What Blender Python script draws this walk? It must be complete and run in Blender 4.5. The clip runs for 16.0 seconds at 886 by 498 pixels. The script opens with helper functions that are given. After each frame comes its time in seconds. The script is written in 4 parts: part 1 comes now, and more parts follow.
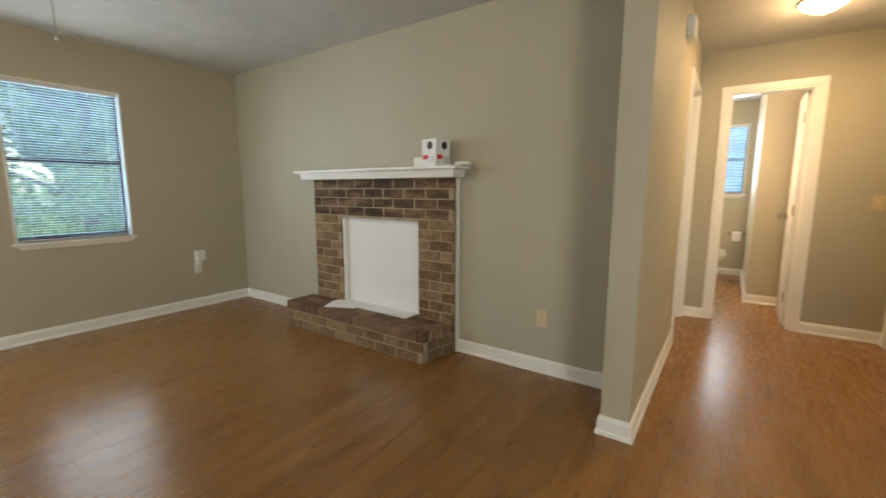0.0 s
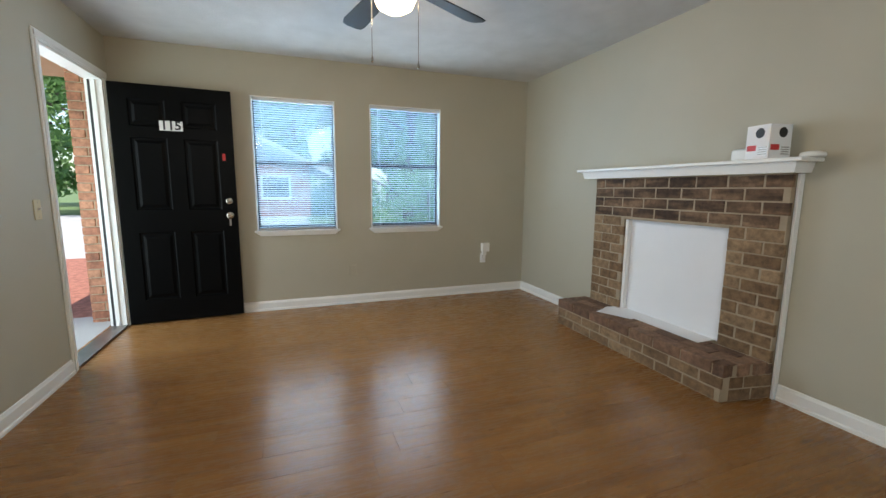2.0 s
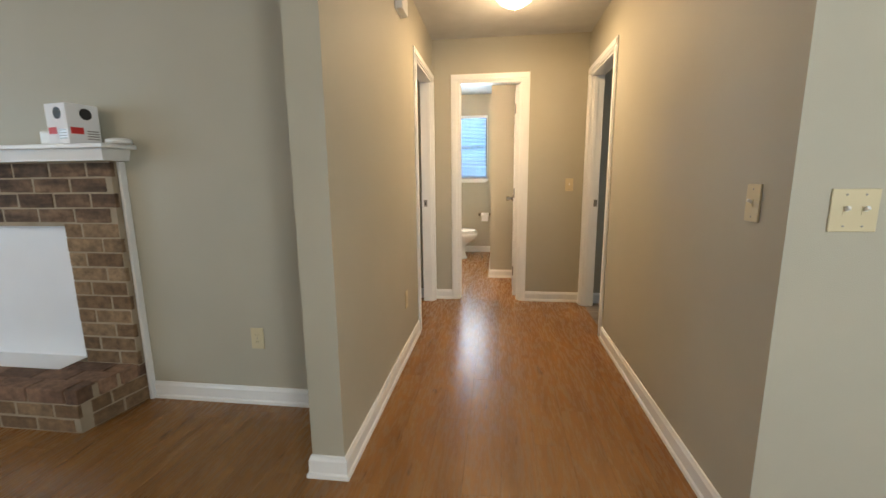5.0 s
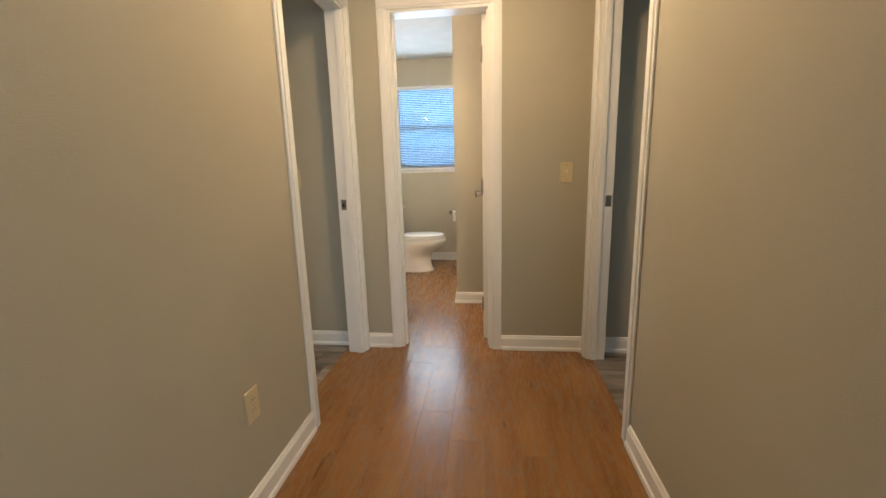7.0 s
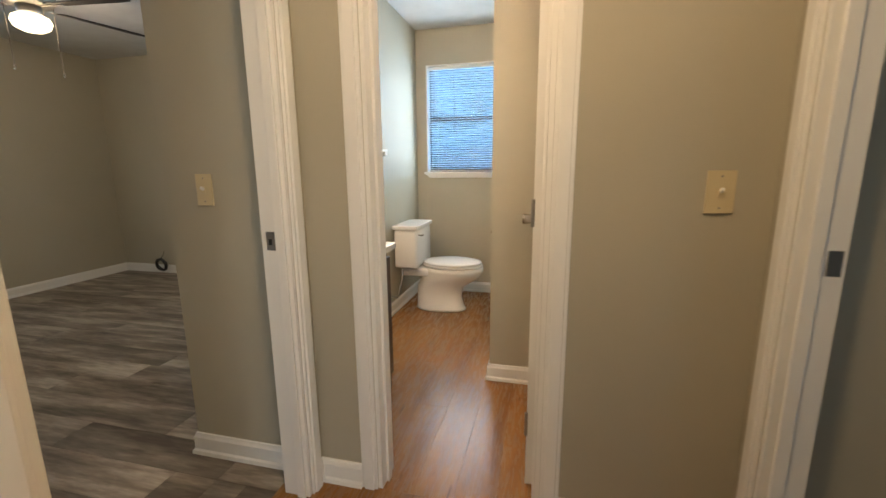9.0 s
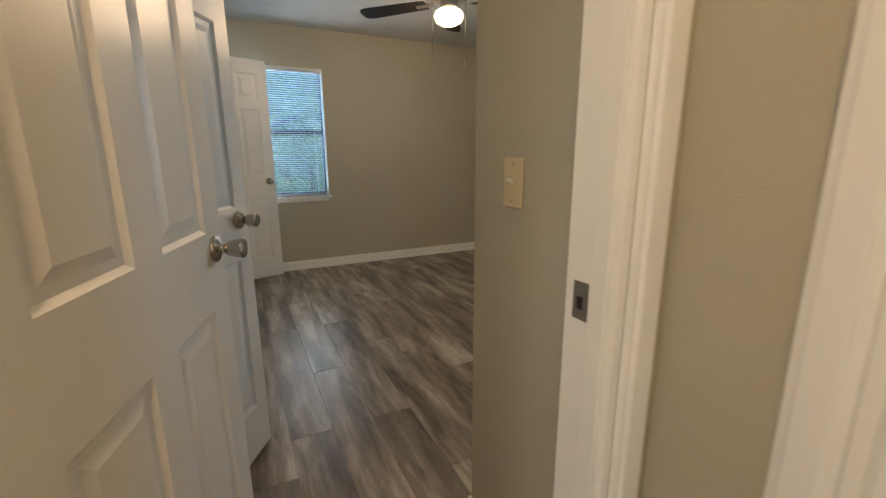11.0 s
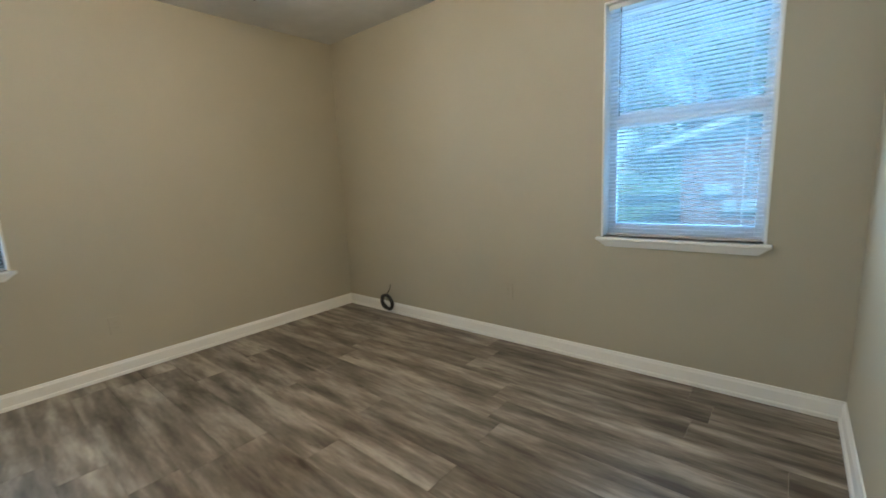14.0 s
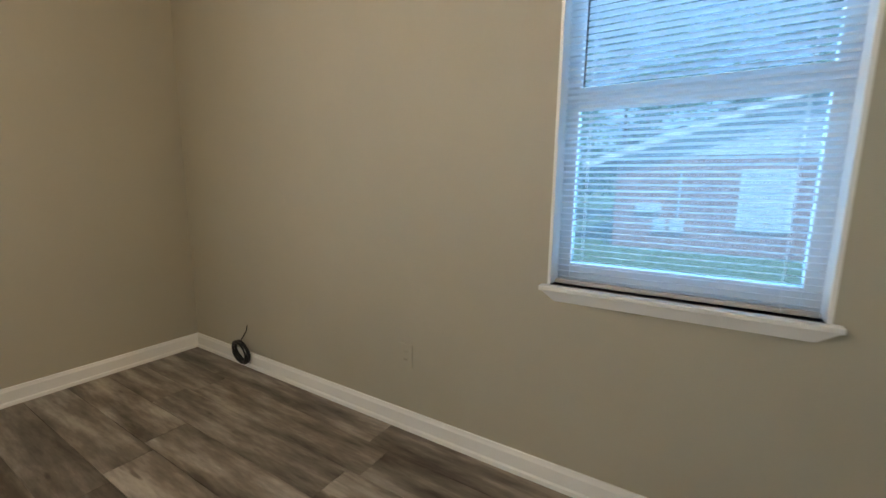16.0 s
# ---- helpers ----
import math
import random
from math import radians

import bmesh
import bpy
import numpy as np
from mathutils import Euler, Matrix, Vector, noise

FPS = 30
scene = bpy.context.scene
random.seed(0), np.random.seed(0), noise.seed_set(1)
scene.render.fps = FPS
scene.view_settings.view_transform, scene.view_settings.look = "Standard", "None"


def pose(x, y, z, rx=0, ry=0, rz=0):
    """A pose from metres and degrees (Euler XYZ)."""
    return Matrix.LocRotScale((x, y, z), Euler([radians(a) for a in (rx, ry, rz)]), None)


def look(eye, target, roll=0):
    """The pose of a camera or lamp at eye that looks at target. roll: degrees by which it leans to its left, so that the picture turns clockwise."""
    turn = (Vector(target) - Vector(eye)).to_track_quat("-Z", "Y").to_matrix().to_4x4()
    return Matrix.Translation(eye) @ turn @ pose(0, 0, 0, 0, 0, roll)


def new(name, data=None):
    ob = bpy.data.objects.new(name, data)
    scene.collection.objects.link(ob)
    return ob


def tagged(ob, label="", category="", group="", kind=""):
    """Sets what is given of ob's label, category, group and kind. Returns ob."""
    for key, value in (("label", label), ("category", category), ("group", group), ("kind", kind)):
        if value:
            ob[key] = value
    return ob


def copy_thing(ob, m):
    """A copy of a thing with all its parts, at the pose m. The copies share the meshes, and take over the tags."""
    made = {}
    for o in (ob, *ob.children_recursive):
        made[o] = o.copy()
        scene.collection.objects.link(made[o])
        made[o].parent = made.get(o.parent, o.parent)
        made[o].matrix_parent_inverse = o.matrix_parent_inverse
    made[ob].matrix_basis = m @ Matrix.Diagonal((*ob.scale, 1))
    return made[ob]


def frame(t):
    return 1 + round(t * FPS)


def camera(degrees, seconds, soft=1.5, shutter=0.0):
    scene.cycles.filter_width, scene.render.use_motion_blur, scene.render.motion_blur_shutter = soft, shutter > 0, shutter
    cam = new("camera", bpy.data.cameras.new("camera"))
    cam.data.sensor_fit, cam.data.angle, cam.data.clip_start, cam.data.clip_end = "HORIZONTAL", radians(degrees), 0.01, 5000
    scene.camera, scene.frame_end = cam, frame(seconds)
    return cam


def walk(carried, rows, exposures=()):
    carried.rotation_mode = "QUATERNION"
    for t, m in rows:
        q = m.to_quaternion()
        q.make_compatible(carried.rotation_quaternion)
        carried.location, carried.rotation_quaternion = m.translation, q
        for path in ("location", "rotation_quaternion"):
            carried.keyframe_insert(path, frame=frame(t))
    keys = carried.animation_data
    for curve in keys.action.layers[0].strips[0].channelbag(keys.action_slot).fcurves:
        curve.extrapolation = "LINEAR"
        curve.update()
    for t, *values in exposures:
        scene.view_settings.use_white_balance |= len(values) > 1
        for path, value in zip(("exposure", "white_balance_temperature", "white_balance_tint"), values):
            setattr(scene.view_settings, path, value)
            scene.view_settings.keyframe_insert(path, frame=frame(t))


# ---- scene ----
cam = camera(94.0, 16.0, soft=1.5, shutter=0.25)
PATH = [
    (0, (-0.15, 0.991, 1.204), (-1.278, 2.618, 0.92), 0.1),
    (0.5, (-0.198, 1.019, 1.203), (-1.7, 2.307, 0.914), -0.1),
    (1, (-0.268, 0.99, 1.199), (-1.99, 1.966, 0.907), 0.1),
    (1.5, (-0.308, 0.911, 1.198), (-2.146, 1.645, 0.907), 0.3),
    (2, (-0.308, 0.912, 1.192), (-2.164, 1.598, 0.906), 0.4),
    (2.5, (-0.31, 0.963, 1.198), (-2.06, 1.885, 0.907), 0.4),
    (3, (-0.27, 1.06, 1.2), (-1.729, 2.396, 0.902), 0.0),
    (3.5, (-0.197, 1.131, 1.22), (-1.163, 2.852, 0.892), -0.8),
    (4, (-0.099, 1.197, 1.211), (-0.595, 3.104, 0.868), -1.3),
    (4.5, (-0.002, 1.348, 1.198), (-0.267, 3.299, 0.847), -0.9),
    (4.7, (0.055, 1.435, 1.202), (-0.203, 3.388, 0.856), -0.6),
    (7, (0.335, 3.022, 1.163), (0.114, 4.971, 0.771), -1.5),
    (7.5, (0.368, 3.352, 1.149), (0.076, 5.293, 0.765), -1.2),
    (8, (0.36, 3.712, 1.175), (0.061, 5.65, 0.782), -0.9),
    (8.2, (0.361, 3.833, 1.171), (0.069, 5.774, 0.786), -0.9),
    (10.3, (0.141, 4.835, 1.192), (-1.229, 6.226, 0.758), 0.3),
    (10.5, (0.091, 4.891, 1.192), (-1.435, 6.105, 0.744), 0.2),
    (11, (-0.081, 4.972, 1.171), (-1.831, 5.838, 0.735), -0.3),
    (11.5, (-0.344, 5.046, 1.175), (-2.158, 5.783, 0.765), -1.3),
    (12, (-0.556, 5.164, 1.164), (-2.426, 5.763, 0.787), -1.3),
    (12.5, (-0.777, 5.247, 1.175), (-2.65, 5.852, 0.824), -1.1),
    (13, (-1.043, 5.325, 1.155), (-2.81, 6.209, 0.834), -1.7),
    (13.5, (-1.18, 5.51, 1.165), (-2.737, 6.715, 0.835), -2.0),
    (14, (-1.307, 5.699, 1.158), (-2.586, 7.2, 0.827), -2.8),
    (14.5, (-1.469, 5.854, 1.176), (-2.435, 7.576, 0.855), -2.0),
    (15, (-1.537, 6.115, 1.162), (-2.351, 7.913, 0.837), -1.4),
    (15.5, (-1.578, 6.391, 1.152), (-2.45, 8.163, 0.836), 0.1),
    (16, (-1.708, 6.693, 1.141), (-2.75, 8.37, 0.826), 0.7),
]
walk(cam, [(t, look(e, g, r)) for t, e, g, r in PATH], [(0, 1.06, 7600, 10), (0.5, 1.03, 6800, 10), (1.5, 1.12, 6480, 10), (3, 1.16, 7150, 10), (3.6, 1.1, 7900, 10), (4.5, 1.1, 6800, 10), (7, 0.78, 6350, 10), (8, 0.74, 6300, 10), (10.4, 0.5, 6850, 10), (12, 1.18, 6700, 10), (13, 1.35, 6350, 5), (14, 1.35, 6200, 5), (15, 1.28, 6250, 5), (16, 1.28, 6550, 10)])

# ---- light ----
world = bpy.data.worlds.new("sky_world")
scene.world = world
world.use_nodes = True
_nt = world.node_tree
_sky = _nt.nodes.new("ShaderNodeTexSky")
_sky.sky_type = "NISHITA"
_sky.sun_disc = False
_sky.sun_elevation = radians(55)
_sky.sun_rotation = radians(150)
_nt.links.new(_sky.outputs[0], _nt.nodes["Background"].inputs[0])
_nt.nodes["Background"].inputs[1].default_value = 0.15

sun = new("sun", bpy.data.lights.new("sun", "SUN"))
sun.data.energy, sun.data.angle, sun.data.color = 4.0, radians(0.6), (1, 0.95, 0.87)
sun.matrix_world = look((2.9, -5.0, 8.2), (0, 0, 0))


def area_lamp(name, eye, target, w, h, watts, color):
    lamp = new(name, bpy.data.lights.new(name, "AREA"))
    lamp.data.shape, lamp.data.size, lamp.data.size_y = "RECTANGLE", w, h
    lamp.data.energy, lamp.data.color = watts, color
    lamp.matrix_world = look(eye, target)
    return lamp


def point_lamp(name, place, watts, color, radius):
    lamp = new(name, bpy.data.lights.new(name, "POINT"))
    lamp.data.energy, lamp.data.color, lamp.data.shadow_soft_size = watts, color, radius
    lamp.location = place
    return lamp


DAY = (0.76, 0.90, 1.0)
SKY = (0.38, 0.67, 1.0)
WARM = (1.0, 0.73, 0.46)
# sky light in each window opening: one lamp outside the blind, one on its room side
area_lamp("window_sky", (-4.82, 0.985, 1.45), (0, 0.985, 1.1), 0.80, 1.20, 12, SKY)
area_lamp("window_sky", (-4.82, 2.08, 1.45), (0, 2.08, 1.1), 0.80, 1.20, 12, SKY)
area_lamp("window_sky", (-4.82, 5.48, 1.45), (0, 5.48, 1.1), 0.80, 1.20, 16, SKY)
area_lamp("window_sky", (-1.77, 8.36, 1.45), (-1.77, 0, 1.1), 0.80, 1.20, 15, SKY)
area_lamp("window_sky", (-0.395, 8.36, 1.66), (-0.395, 0, 1.3), 0.78, 0.95, 20, SKY)
area_lamp("window_daylight", (-4.53, 0.985, 1.40), (0, 0.985, 1.2), 0.70, 1.16, 4.0, DAY)
area_lamp("window_daylight", (-4.53, 2.08, 1.40), (0, 2.08, 1.2), 0.70, 1.16, 4.0, DAY)
area_lamp("window_daylight", (-4.53, 5.48, 1.40), (0, 5.48, 1.2), 0.70, 1.16, 6, DAY)
area_lamp("window_daylight", (-1.77, 8.06, 1.42), (-1.77, 0, 1.2), 0.70, 1.16, 3, DAY)
area_lamp("window_daylight", (-0.395, 8.06, 1.62), (-0.395, 0, 1.2), 0.68, 0.90, 9, DAY)
area_lamp("window_daylight", (1.90, -0.38, 1.45), (1.70, 4, 0.9), 1.25, 1.10, 24, DAY)
# fill for the second bedroom, in a window added for it
area_lamp("window_daylight", (2.68, 4.20, 1.42), (0, 4.6, 1.1), 0.72, 1.15, 2.5, DAY)
area_lamp("doorway_daylight", (-3.95, -1.35, 1.10), (-3.95, 3, 0.9), 1.2, 1.95, 20, DAY)
point_lamp("fan_bulb_light", (-2.40, 1.43, 2.08), 10, WARM, 0.07)
point_lamp("fan_bulb_light", (-2.80, 6.37, 2.08), 21, WARM, 0.07)
point_lamp("hall_bulb_light", (0.235, 4.68, 2.25), 5, (1.0, 0.69, 0.39), 0.07)
hall_disc = area_lamp("hall_dome_light", (0.235, 4.68, 2.30), (0.2351, 4.68, 0), 0.24, 0.24, 8.5, (1.0, 0.69, 0.39))
hall_disc.data.shape = "DISK"
point_lamp("vanity_bulb_light", (-0.79, 5.95, 1.98), 32, (1.0, 0.72, 0.50), 0.05)
# unseen fill lamp, added to brighten the room from the dining side
point_lamp("dining_fill_light", (1.40, 0.30, 2.20), 20, (1.0, 0.93, 0.82), 0.10)


# ---- materials ----
def nodes_of(name):
    m = bpy.data.materials.new(name)
    m.use_nodes = True
    nt = m.node_tree
    return m, nt, nt.nodes["Principled BSDF"]


def link(nt, a, b):
    nt.links.new(a, b)


def coords(nt, scale=(1, 1, 1), random_shift=False):
    geo = nt.nodes.new("ShaderNodeNewGeometry")
    vec = geo.outputs["Position"]
    if random_shift:
        info = nt.nodes.new("ShaderNodeObjectInfo")
        mul = nt.nodes.new("ShaderNodeVectorMath")
        mul.operation = "SCALE"
        mul.inputs[0].default_value = (37.0, 53.0, 11.0)
        link(nt, info.outputs["Random"], mul.inputs["Scale"])
        add = nt.nodes.new("ShaderNodeVectorMath")
        add.operation = "ADD"
        link(nt, vec, add.inputs[0])
        link(nt, mul.outputs[0], add.inputs[1])
        vec = add.outputs[0]
    mp = nt.nodes.new("ShaderNodeMapping")
    mp.inputs["Scale"].default_value = scale
    link(nt, vec, mp.inputs["Vector"])
    return mp.outputs[0]


def noise_node(nt, vec, scale, detail=3.0, rough=0.55):
    n = nt.nodes.new("ShaderNodeTexNoise")
    n.inputs["Scale"].default_value, n.inputs["Detail"].default_value, n.inputs["Roughness"].default_value = scale, detail, rough
    link(nt, vec, n.inputs["Vector"])
    return n.outputs["Fac"]


def ramp(nt, fac, stops):
    r = nt.nodes.new("ShaderNodeValToRGB")
    els = r.color_ramp.elements
    while len(els) < len(stops):
        els.new(0.5)
    for e, (p, c) in zip(els, stops):
        e.position, e.color = p, (*c, 1)
    link(nt, fac, r.inputs[0])
    return r.outputs[0]


def mixc(nt, fac, a, b, how="MIX"):
    n = nt.nodes.new("ShaderNodeMix")
    n.data_type, n.blend_type = "RGBA", how
    if isinstance(fac, float):
        n.inputs[0].default_value = fac
    else:
        link(nt, fac, n.inputs[0])
    for sock, v in ((n.inputs[6], a), (n.inputs[7], b)):
        if isinstance(v, tuple):
            sock.default_value = (*v, 1)
        else:
            link(nt, v, sock)
    return n.outputs[2]


def bump(nt, bsdf, height, strength, distance=0.004):
    b = nt.nodes.new("ShaderNodeBump")
    b.inputs["Strength"].default_value, b.inputs["Distance"].default_value = strength, distance
    link(nt, height, b.inputs["Height"])
    link(nt, b.outputs[0], bsdf.inputs["Normal"])


def paint(name, a, b, rough=0.6, fine=180.0, strength=0.25, coarse=1.6, metal=0.0, spec=0.5):
    """Painted or plain surface: slow tone drift between two colours and a fine relief."""
    m, nt, bs = nodes_of(name)
    v = coords(nt)
    n1 = noise_node(nt, v, coarse, 4)
    link(nt, ramp(nt, n1, [(0.3, a), (0.7, b)]), bs.inputs["Base Color"])
    bs.inputs["Roughness"].default_value, bs.inputs["Metallic"].default_value = rough, metal
    bs.inputs["Specular IOR Level"].default_value = spec
    bump(nt, bs, noise_node(nt, v, fine, 2), strength, 0.002)
    return m


def plank_mat(name, dark, mid, light, along_x, rough, contrast, marks, tone):
    m, nt, bs = nodes_of(name)
    sc = (1.3, 8, 1) if along_x else (9, 1, 1)
    v = coords(nt, sc, True)
    g1 = noise_node(nt, v, 1.3, 5, 0.6)
    g2 = noise_node(nt, v, 9.0, 4, 0.6)
    base = ramp(nt, g1, [(0.5 - contrast, dark), (0.5, mid), (0.5 + contrast, light)])
    fine = ramp(nt, g2, [(0.32, (0.62, 0.62, 0.62)), (0.62, (1.06, 1.06, 1.06))])
    c = mixc(nt, 0.46 if along_x else 0.75, base, fine, "MULTIPLY")
    info = nt.nodes.new("ShaderNodeObjectInfo")
    tint = ramp(nt, info.outputs["Random"], [(0.0, (1 - tone,) * 3), (1.0, (1 + tone,) * 3)])
    c = mixc(nt, 1.0, c, tint, "MULTIPLY")
    if marks:
        sc2 = (3, 16, 1) if along_x else (24, 5, 1)
        k = noise_node(nt, coords(nt, sc2, True), 1.1, 2, 0.5)
        kk = ramp(nt, k, [(0.24, (0.30, 0.24, 0.21)), (0.31, (1, 1, 1))])
        c = mixc(nt, 0.8, c, kk, "MULTIPLY")
    link(nt, c, bs.inputs["Base Color"])
    r = ramp(nt, g2, [(0.2, (rough + 0.10,) * 3), (0.8, (rough - 0.04,) * 3)])
    link(nt, r, bs.inputs["Roughness"])
    bs.inputs["Specular IOR Level"].default_value = 0.4
    bump(nt, bs, g2, 0.12, 0.002)
    return m


WALL = paint("wall_paint", (0.415, 0.389, 0.306), (0.445, 0.417, 0.331), 0.62, 320, 0.45)
CEIL = paint("ceiling_texture", (0.53, 0.53, 0.52), (0.60, 0.60, 0.59), 0.9, 75, 1.0, 5.0)
TRIM = paint("trim_enamel", (0.78, 0.78, 0.76), (0.83, 0.83, 0.81), 0.32, 60, 0.06)
DOORW = paint("door_enamel", (0.74, 0.74, 0.72), (0.80, 0.80, 0.78), 0.34, 90, 0.12)
DOORB = paint("black_door_paint", (0.0012, 0.0014, 0.0016), (0.002, 0.0022, 0.0024), 0.36, 120, 0.05, 1.6, 0.0, 0.07)
BROWN = plank_mat("brown_vinyl_plank", (0.205, 0.095, 0.031), (0.285, 0.139, 0.046), (0.345, 0.178, 0.062), False, 0.24, 0.24, True, 0.025)
GREY = plank_mat("grey_vinyl_plank", (0.072, 0.055, 0.041), (0.185, 0.155, 0.124), (0.37, 0.325, 0.27), True, 0.36, 0.15, True, 0.24)
ALMOND = paint("almond_plastic", (0.58, 0.50, 0.31), (0.61, 0.53, 0.34), 0.38, 40, 0.02)
WHITEP = paint("white_plastic", (0.74, 0.74, 0.72), (0.80, 0.80, 0.78), 0.35, 40, 0.02)
NICKEL = paint("satin_nickel", (0.42, 0.39, 0.35), (0.50, 0.46, 0.41), 0.24, 300, 0.05, 6, 1.0)
STEEL = paint("dull_steel", (0.28, 0.27, 0.25), (0.36, 0.34, 0.32), 0.38, 300, 0.1, 8, 1.0)
BRONZE = paint("bronze_aluminium", (0.035, 0.037, 0.045), (0.05, 0.052, 0.06), 0.42, 200, 0.05)
VINYL = paint("white_vinyl", (0.72, 0.74, 0.76), (0.78, 0.80, 0.82), 0.4, 80, 0.04)
SLAT = paint("blind_slat_vinyl", (0.80, 0.81, 0.82), (0.84, 0.85, 0.86), 0.45, 80, 0.03)
def translucent(m, share):
    nt = m.node_tree
    bs = nt.nodes["Principled BSDF"]
    tr = nt.nodes.new("ShaderNodeBsdfTranslucent")
    tr.inputs[0].default_value = (0.84, 0.86, 0.88, 1)
    mx = nt.nodes.new("ShaderNodeMixShader")
    mx.inputs[0].default_value = share
    link(nt, bs.outputs[0], mx.inputs[1])
    link(nt, tr.outputs[0], mx.inputs[2])
    link(nt, mx.outputs[0], nt.nodes["Material Output"].inputs[0])


translucent(SLAT, 0.72)
RAIL = paint("dusty_blind_rail", (0.50, 0.46, 0.43), (0.60, 0.57, 0.54), 0.5, 80, 0.05)
FANWOOD = paint("dark_fan_blade", (0.006, 0.005, 0.0045), (0.010, 0.008, 0.007), 0.6, 90, 0.1, 7, 0.0, 0.2)
PORC = paint("porcelain", (0.80, 0.79, 0.76), (0.83, 0.82, 0.79), 0.12, 20, 0.01)
PAPER = paint("white_paper", (0.78, 0.78, 0.79), (0.83, 0.83, 0.84), 0.75, 70, 0.1)
BOARD = paint("white_board", (0.76, 0.77, 0.79), (0.82, 0.83, 0.85), 0.55, 60, 0.08)
CABLE = paint("black_cable_jacket", (0.008, 0.008, 0.009), (0.014, 0.014, 0.015), 0.4, 90, 0.05)
VANITY = paint("dark_cherry_wood", (0.035, 0.014, 0.010), (0.06, 0.024, 0.015), 0.35, 60, 0.1, 8)
REDINK = paint("red_ink", (0.55, 0.03, 0.03), (0.6, 0.04, 0.04), 0.5, 40, 0.02)
BLACKINK = paint("ink_and_slot_shade", (0.012, 0.012, 0.014), (0.02, 0.02, 0.022), 0.5, 40, 0.02)
CONCRETE = paint("concrete", (0.30, 0.30, 0.30), (0.38, 0.38, 0.375), 0.85, 40, 0.5, 0.8)
MULCH = paint("red_mulch", (0.16, 0.055, 0.035), (0.34, 0.14, 0.10), 0.95, 30, 1.0, 14)
GRASS = paint("lawn", (0.07, 0.12, 0.04), (0.12, 0.18, 0.06), 0.95, 40, 1.0, 5)
SOFFIT = paint("cream_soffit", (0.62, 0.50, 0.33), (0.68, 0.56, 0.38), 0.7, 60, 0.2)
SIDING = paint("pale_siding", (0.50, 0.53, 0.56), (0.58, 0.61, 0.64), 0.6, 30, 0.2)
SHINGLE = paint("grey_shingles", (0.16, 0.16, 0.165), (0.25, 0.25, 0.26), 0.9, 25, 0.8, 3)
BARK = paint("bark", (0.06, 0.045, 0.032), (0.13, 0.10, 0.075), 0.95, 20, 1.0, 6)
MORTAR = paint("mortar", (0.30, 0.24, 0.165), (0.39, 0.315, 0.225), 0.95, 90, 0.8, 9)
DARKGAP = paint("rubber_and_hole_shade", (0.01, 0.01, 0.01), (0.02, 0.02, 0.02), 0.7)


def brick_mat(name, stops, sooty=False):
    m, nt, bs = nodes_of(name)
    info = nt.nodes.new("ShaderNodeObjectInfo")
    c = ramp(nt, info.outputs["Random"], stops)
    n = noise_node(nt, coords(nt, (1, 1, 1), True), 26, 5, 0.65)
    c = mixc(nt, 0.85, c, ramp(nt, n, [(0.3, (0.42, 0.40, 0.37)), (0.7, (1.3, 1.27, 1.24))]), "MULTIPLY")
    n2 = noise_node(nt, coords(nt), 5.0, 3)
    c = mixc(nt, 0.55, c, ramp(nt, n2, [(0.35, (0.6, 0.57, 0.55)), (0.6, (1, 1, 1))]), "MULTIPLY")
    if sooty:
        n3 = noise_node(nt, coords(nt, (1.2, 1, 6)), 2.2, 3)
        c = mixc(nt, 0.9, c, ramp(nt, n3, [(0.42, (0.20, 0.18, 0.17)), (0.66, (0.92, 0.90, 0.87))]), "MULTIPLY")
    link(nt, c, bs.inputs["Base Color"])
    bs.inputs["Roughness"].default_value = 0.85
    bump(nt, bs, noise_node(nt, coords(nt), 160, 3), 0.7, 0.003)
    return m


BRICK = brick_mat("tumbled_brick", [(0.0, (0.185, 0.112, 0.056)), (0.5, (0.25, 0.160, 0.086)), (1.0, (0.33, 0.225, 0.130))])
SOOT = brick_mat("smoke_stained_brick", [(0.0, (0.20, 0.12, 0.07)), (1.0, (0.32, 0.21, 0.13))], True)
HEARTHB = brick_mat("hearth_brick", [(0.0, (0.15, 0.088, 0.056)), (0.5, (0.22, 0.128, 0.082)), (1.0, (0.30, 0.185, 0.12))])
REDBRICK = brick_mat("orange_red_brick", [(0.0, (0.30, 0.12, 0.07)), (1.0, (0.45, 0.22, 0.13))])


def far_brick_mat():
    m, nt, bs = nodes_of("neighbour_brick")
    v = coords(nt, (1, 1, 1))
    n = noise_node(nt, v, 3.0, 5)
    link(nt, ramp(nt, n, [(0.3, (0.30, 0.13, 0.10)), (0.7, (0.42, 0.22, 0.17))]), bs.inputs["Base Color"])
    bs.inputs["Roughness"].default_value = 0.9
    return m


FARBRICK = far_brick_mat()


def leaf_mat():
    m, nt, bs = nodes_of("leaves")
    geo = nt.nodes.new("ShaderNodeNewGeometry")
    c = ramp(nt, geo.outputs["Random Per Island"], [(0.0, (0.10, 0.19, 0.07)), (0.6, (0.19, 0.33, 0.12)), (1.0, (0.28, 0.43, 0.18))])
    link(nt, c, bs.inputs["Base Color"])
    bs.inputs["Roughness"].default_value = 0.55
    tr = nt.nodes.new("ShaderNodeBsdfTranslucent")
    link(nt, c, tr.inputs[0])
    mx = nt.nodes.new("ShaderNodeMixShader")
    mx.inputs[0].default_value = 0.58
    link(nt, bs.outputs[0], mx.inputs[1])
    link(nt, tr.outputs[0], mx.inputs[2])
    link(nt, mx.outputs[0], nt.nodes["Material Output"].inputs[0])
    return m


LEAF = leaf_mat()


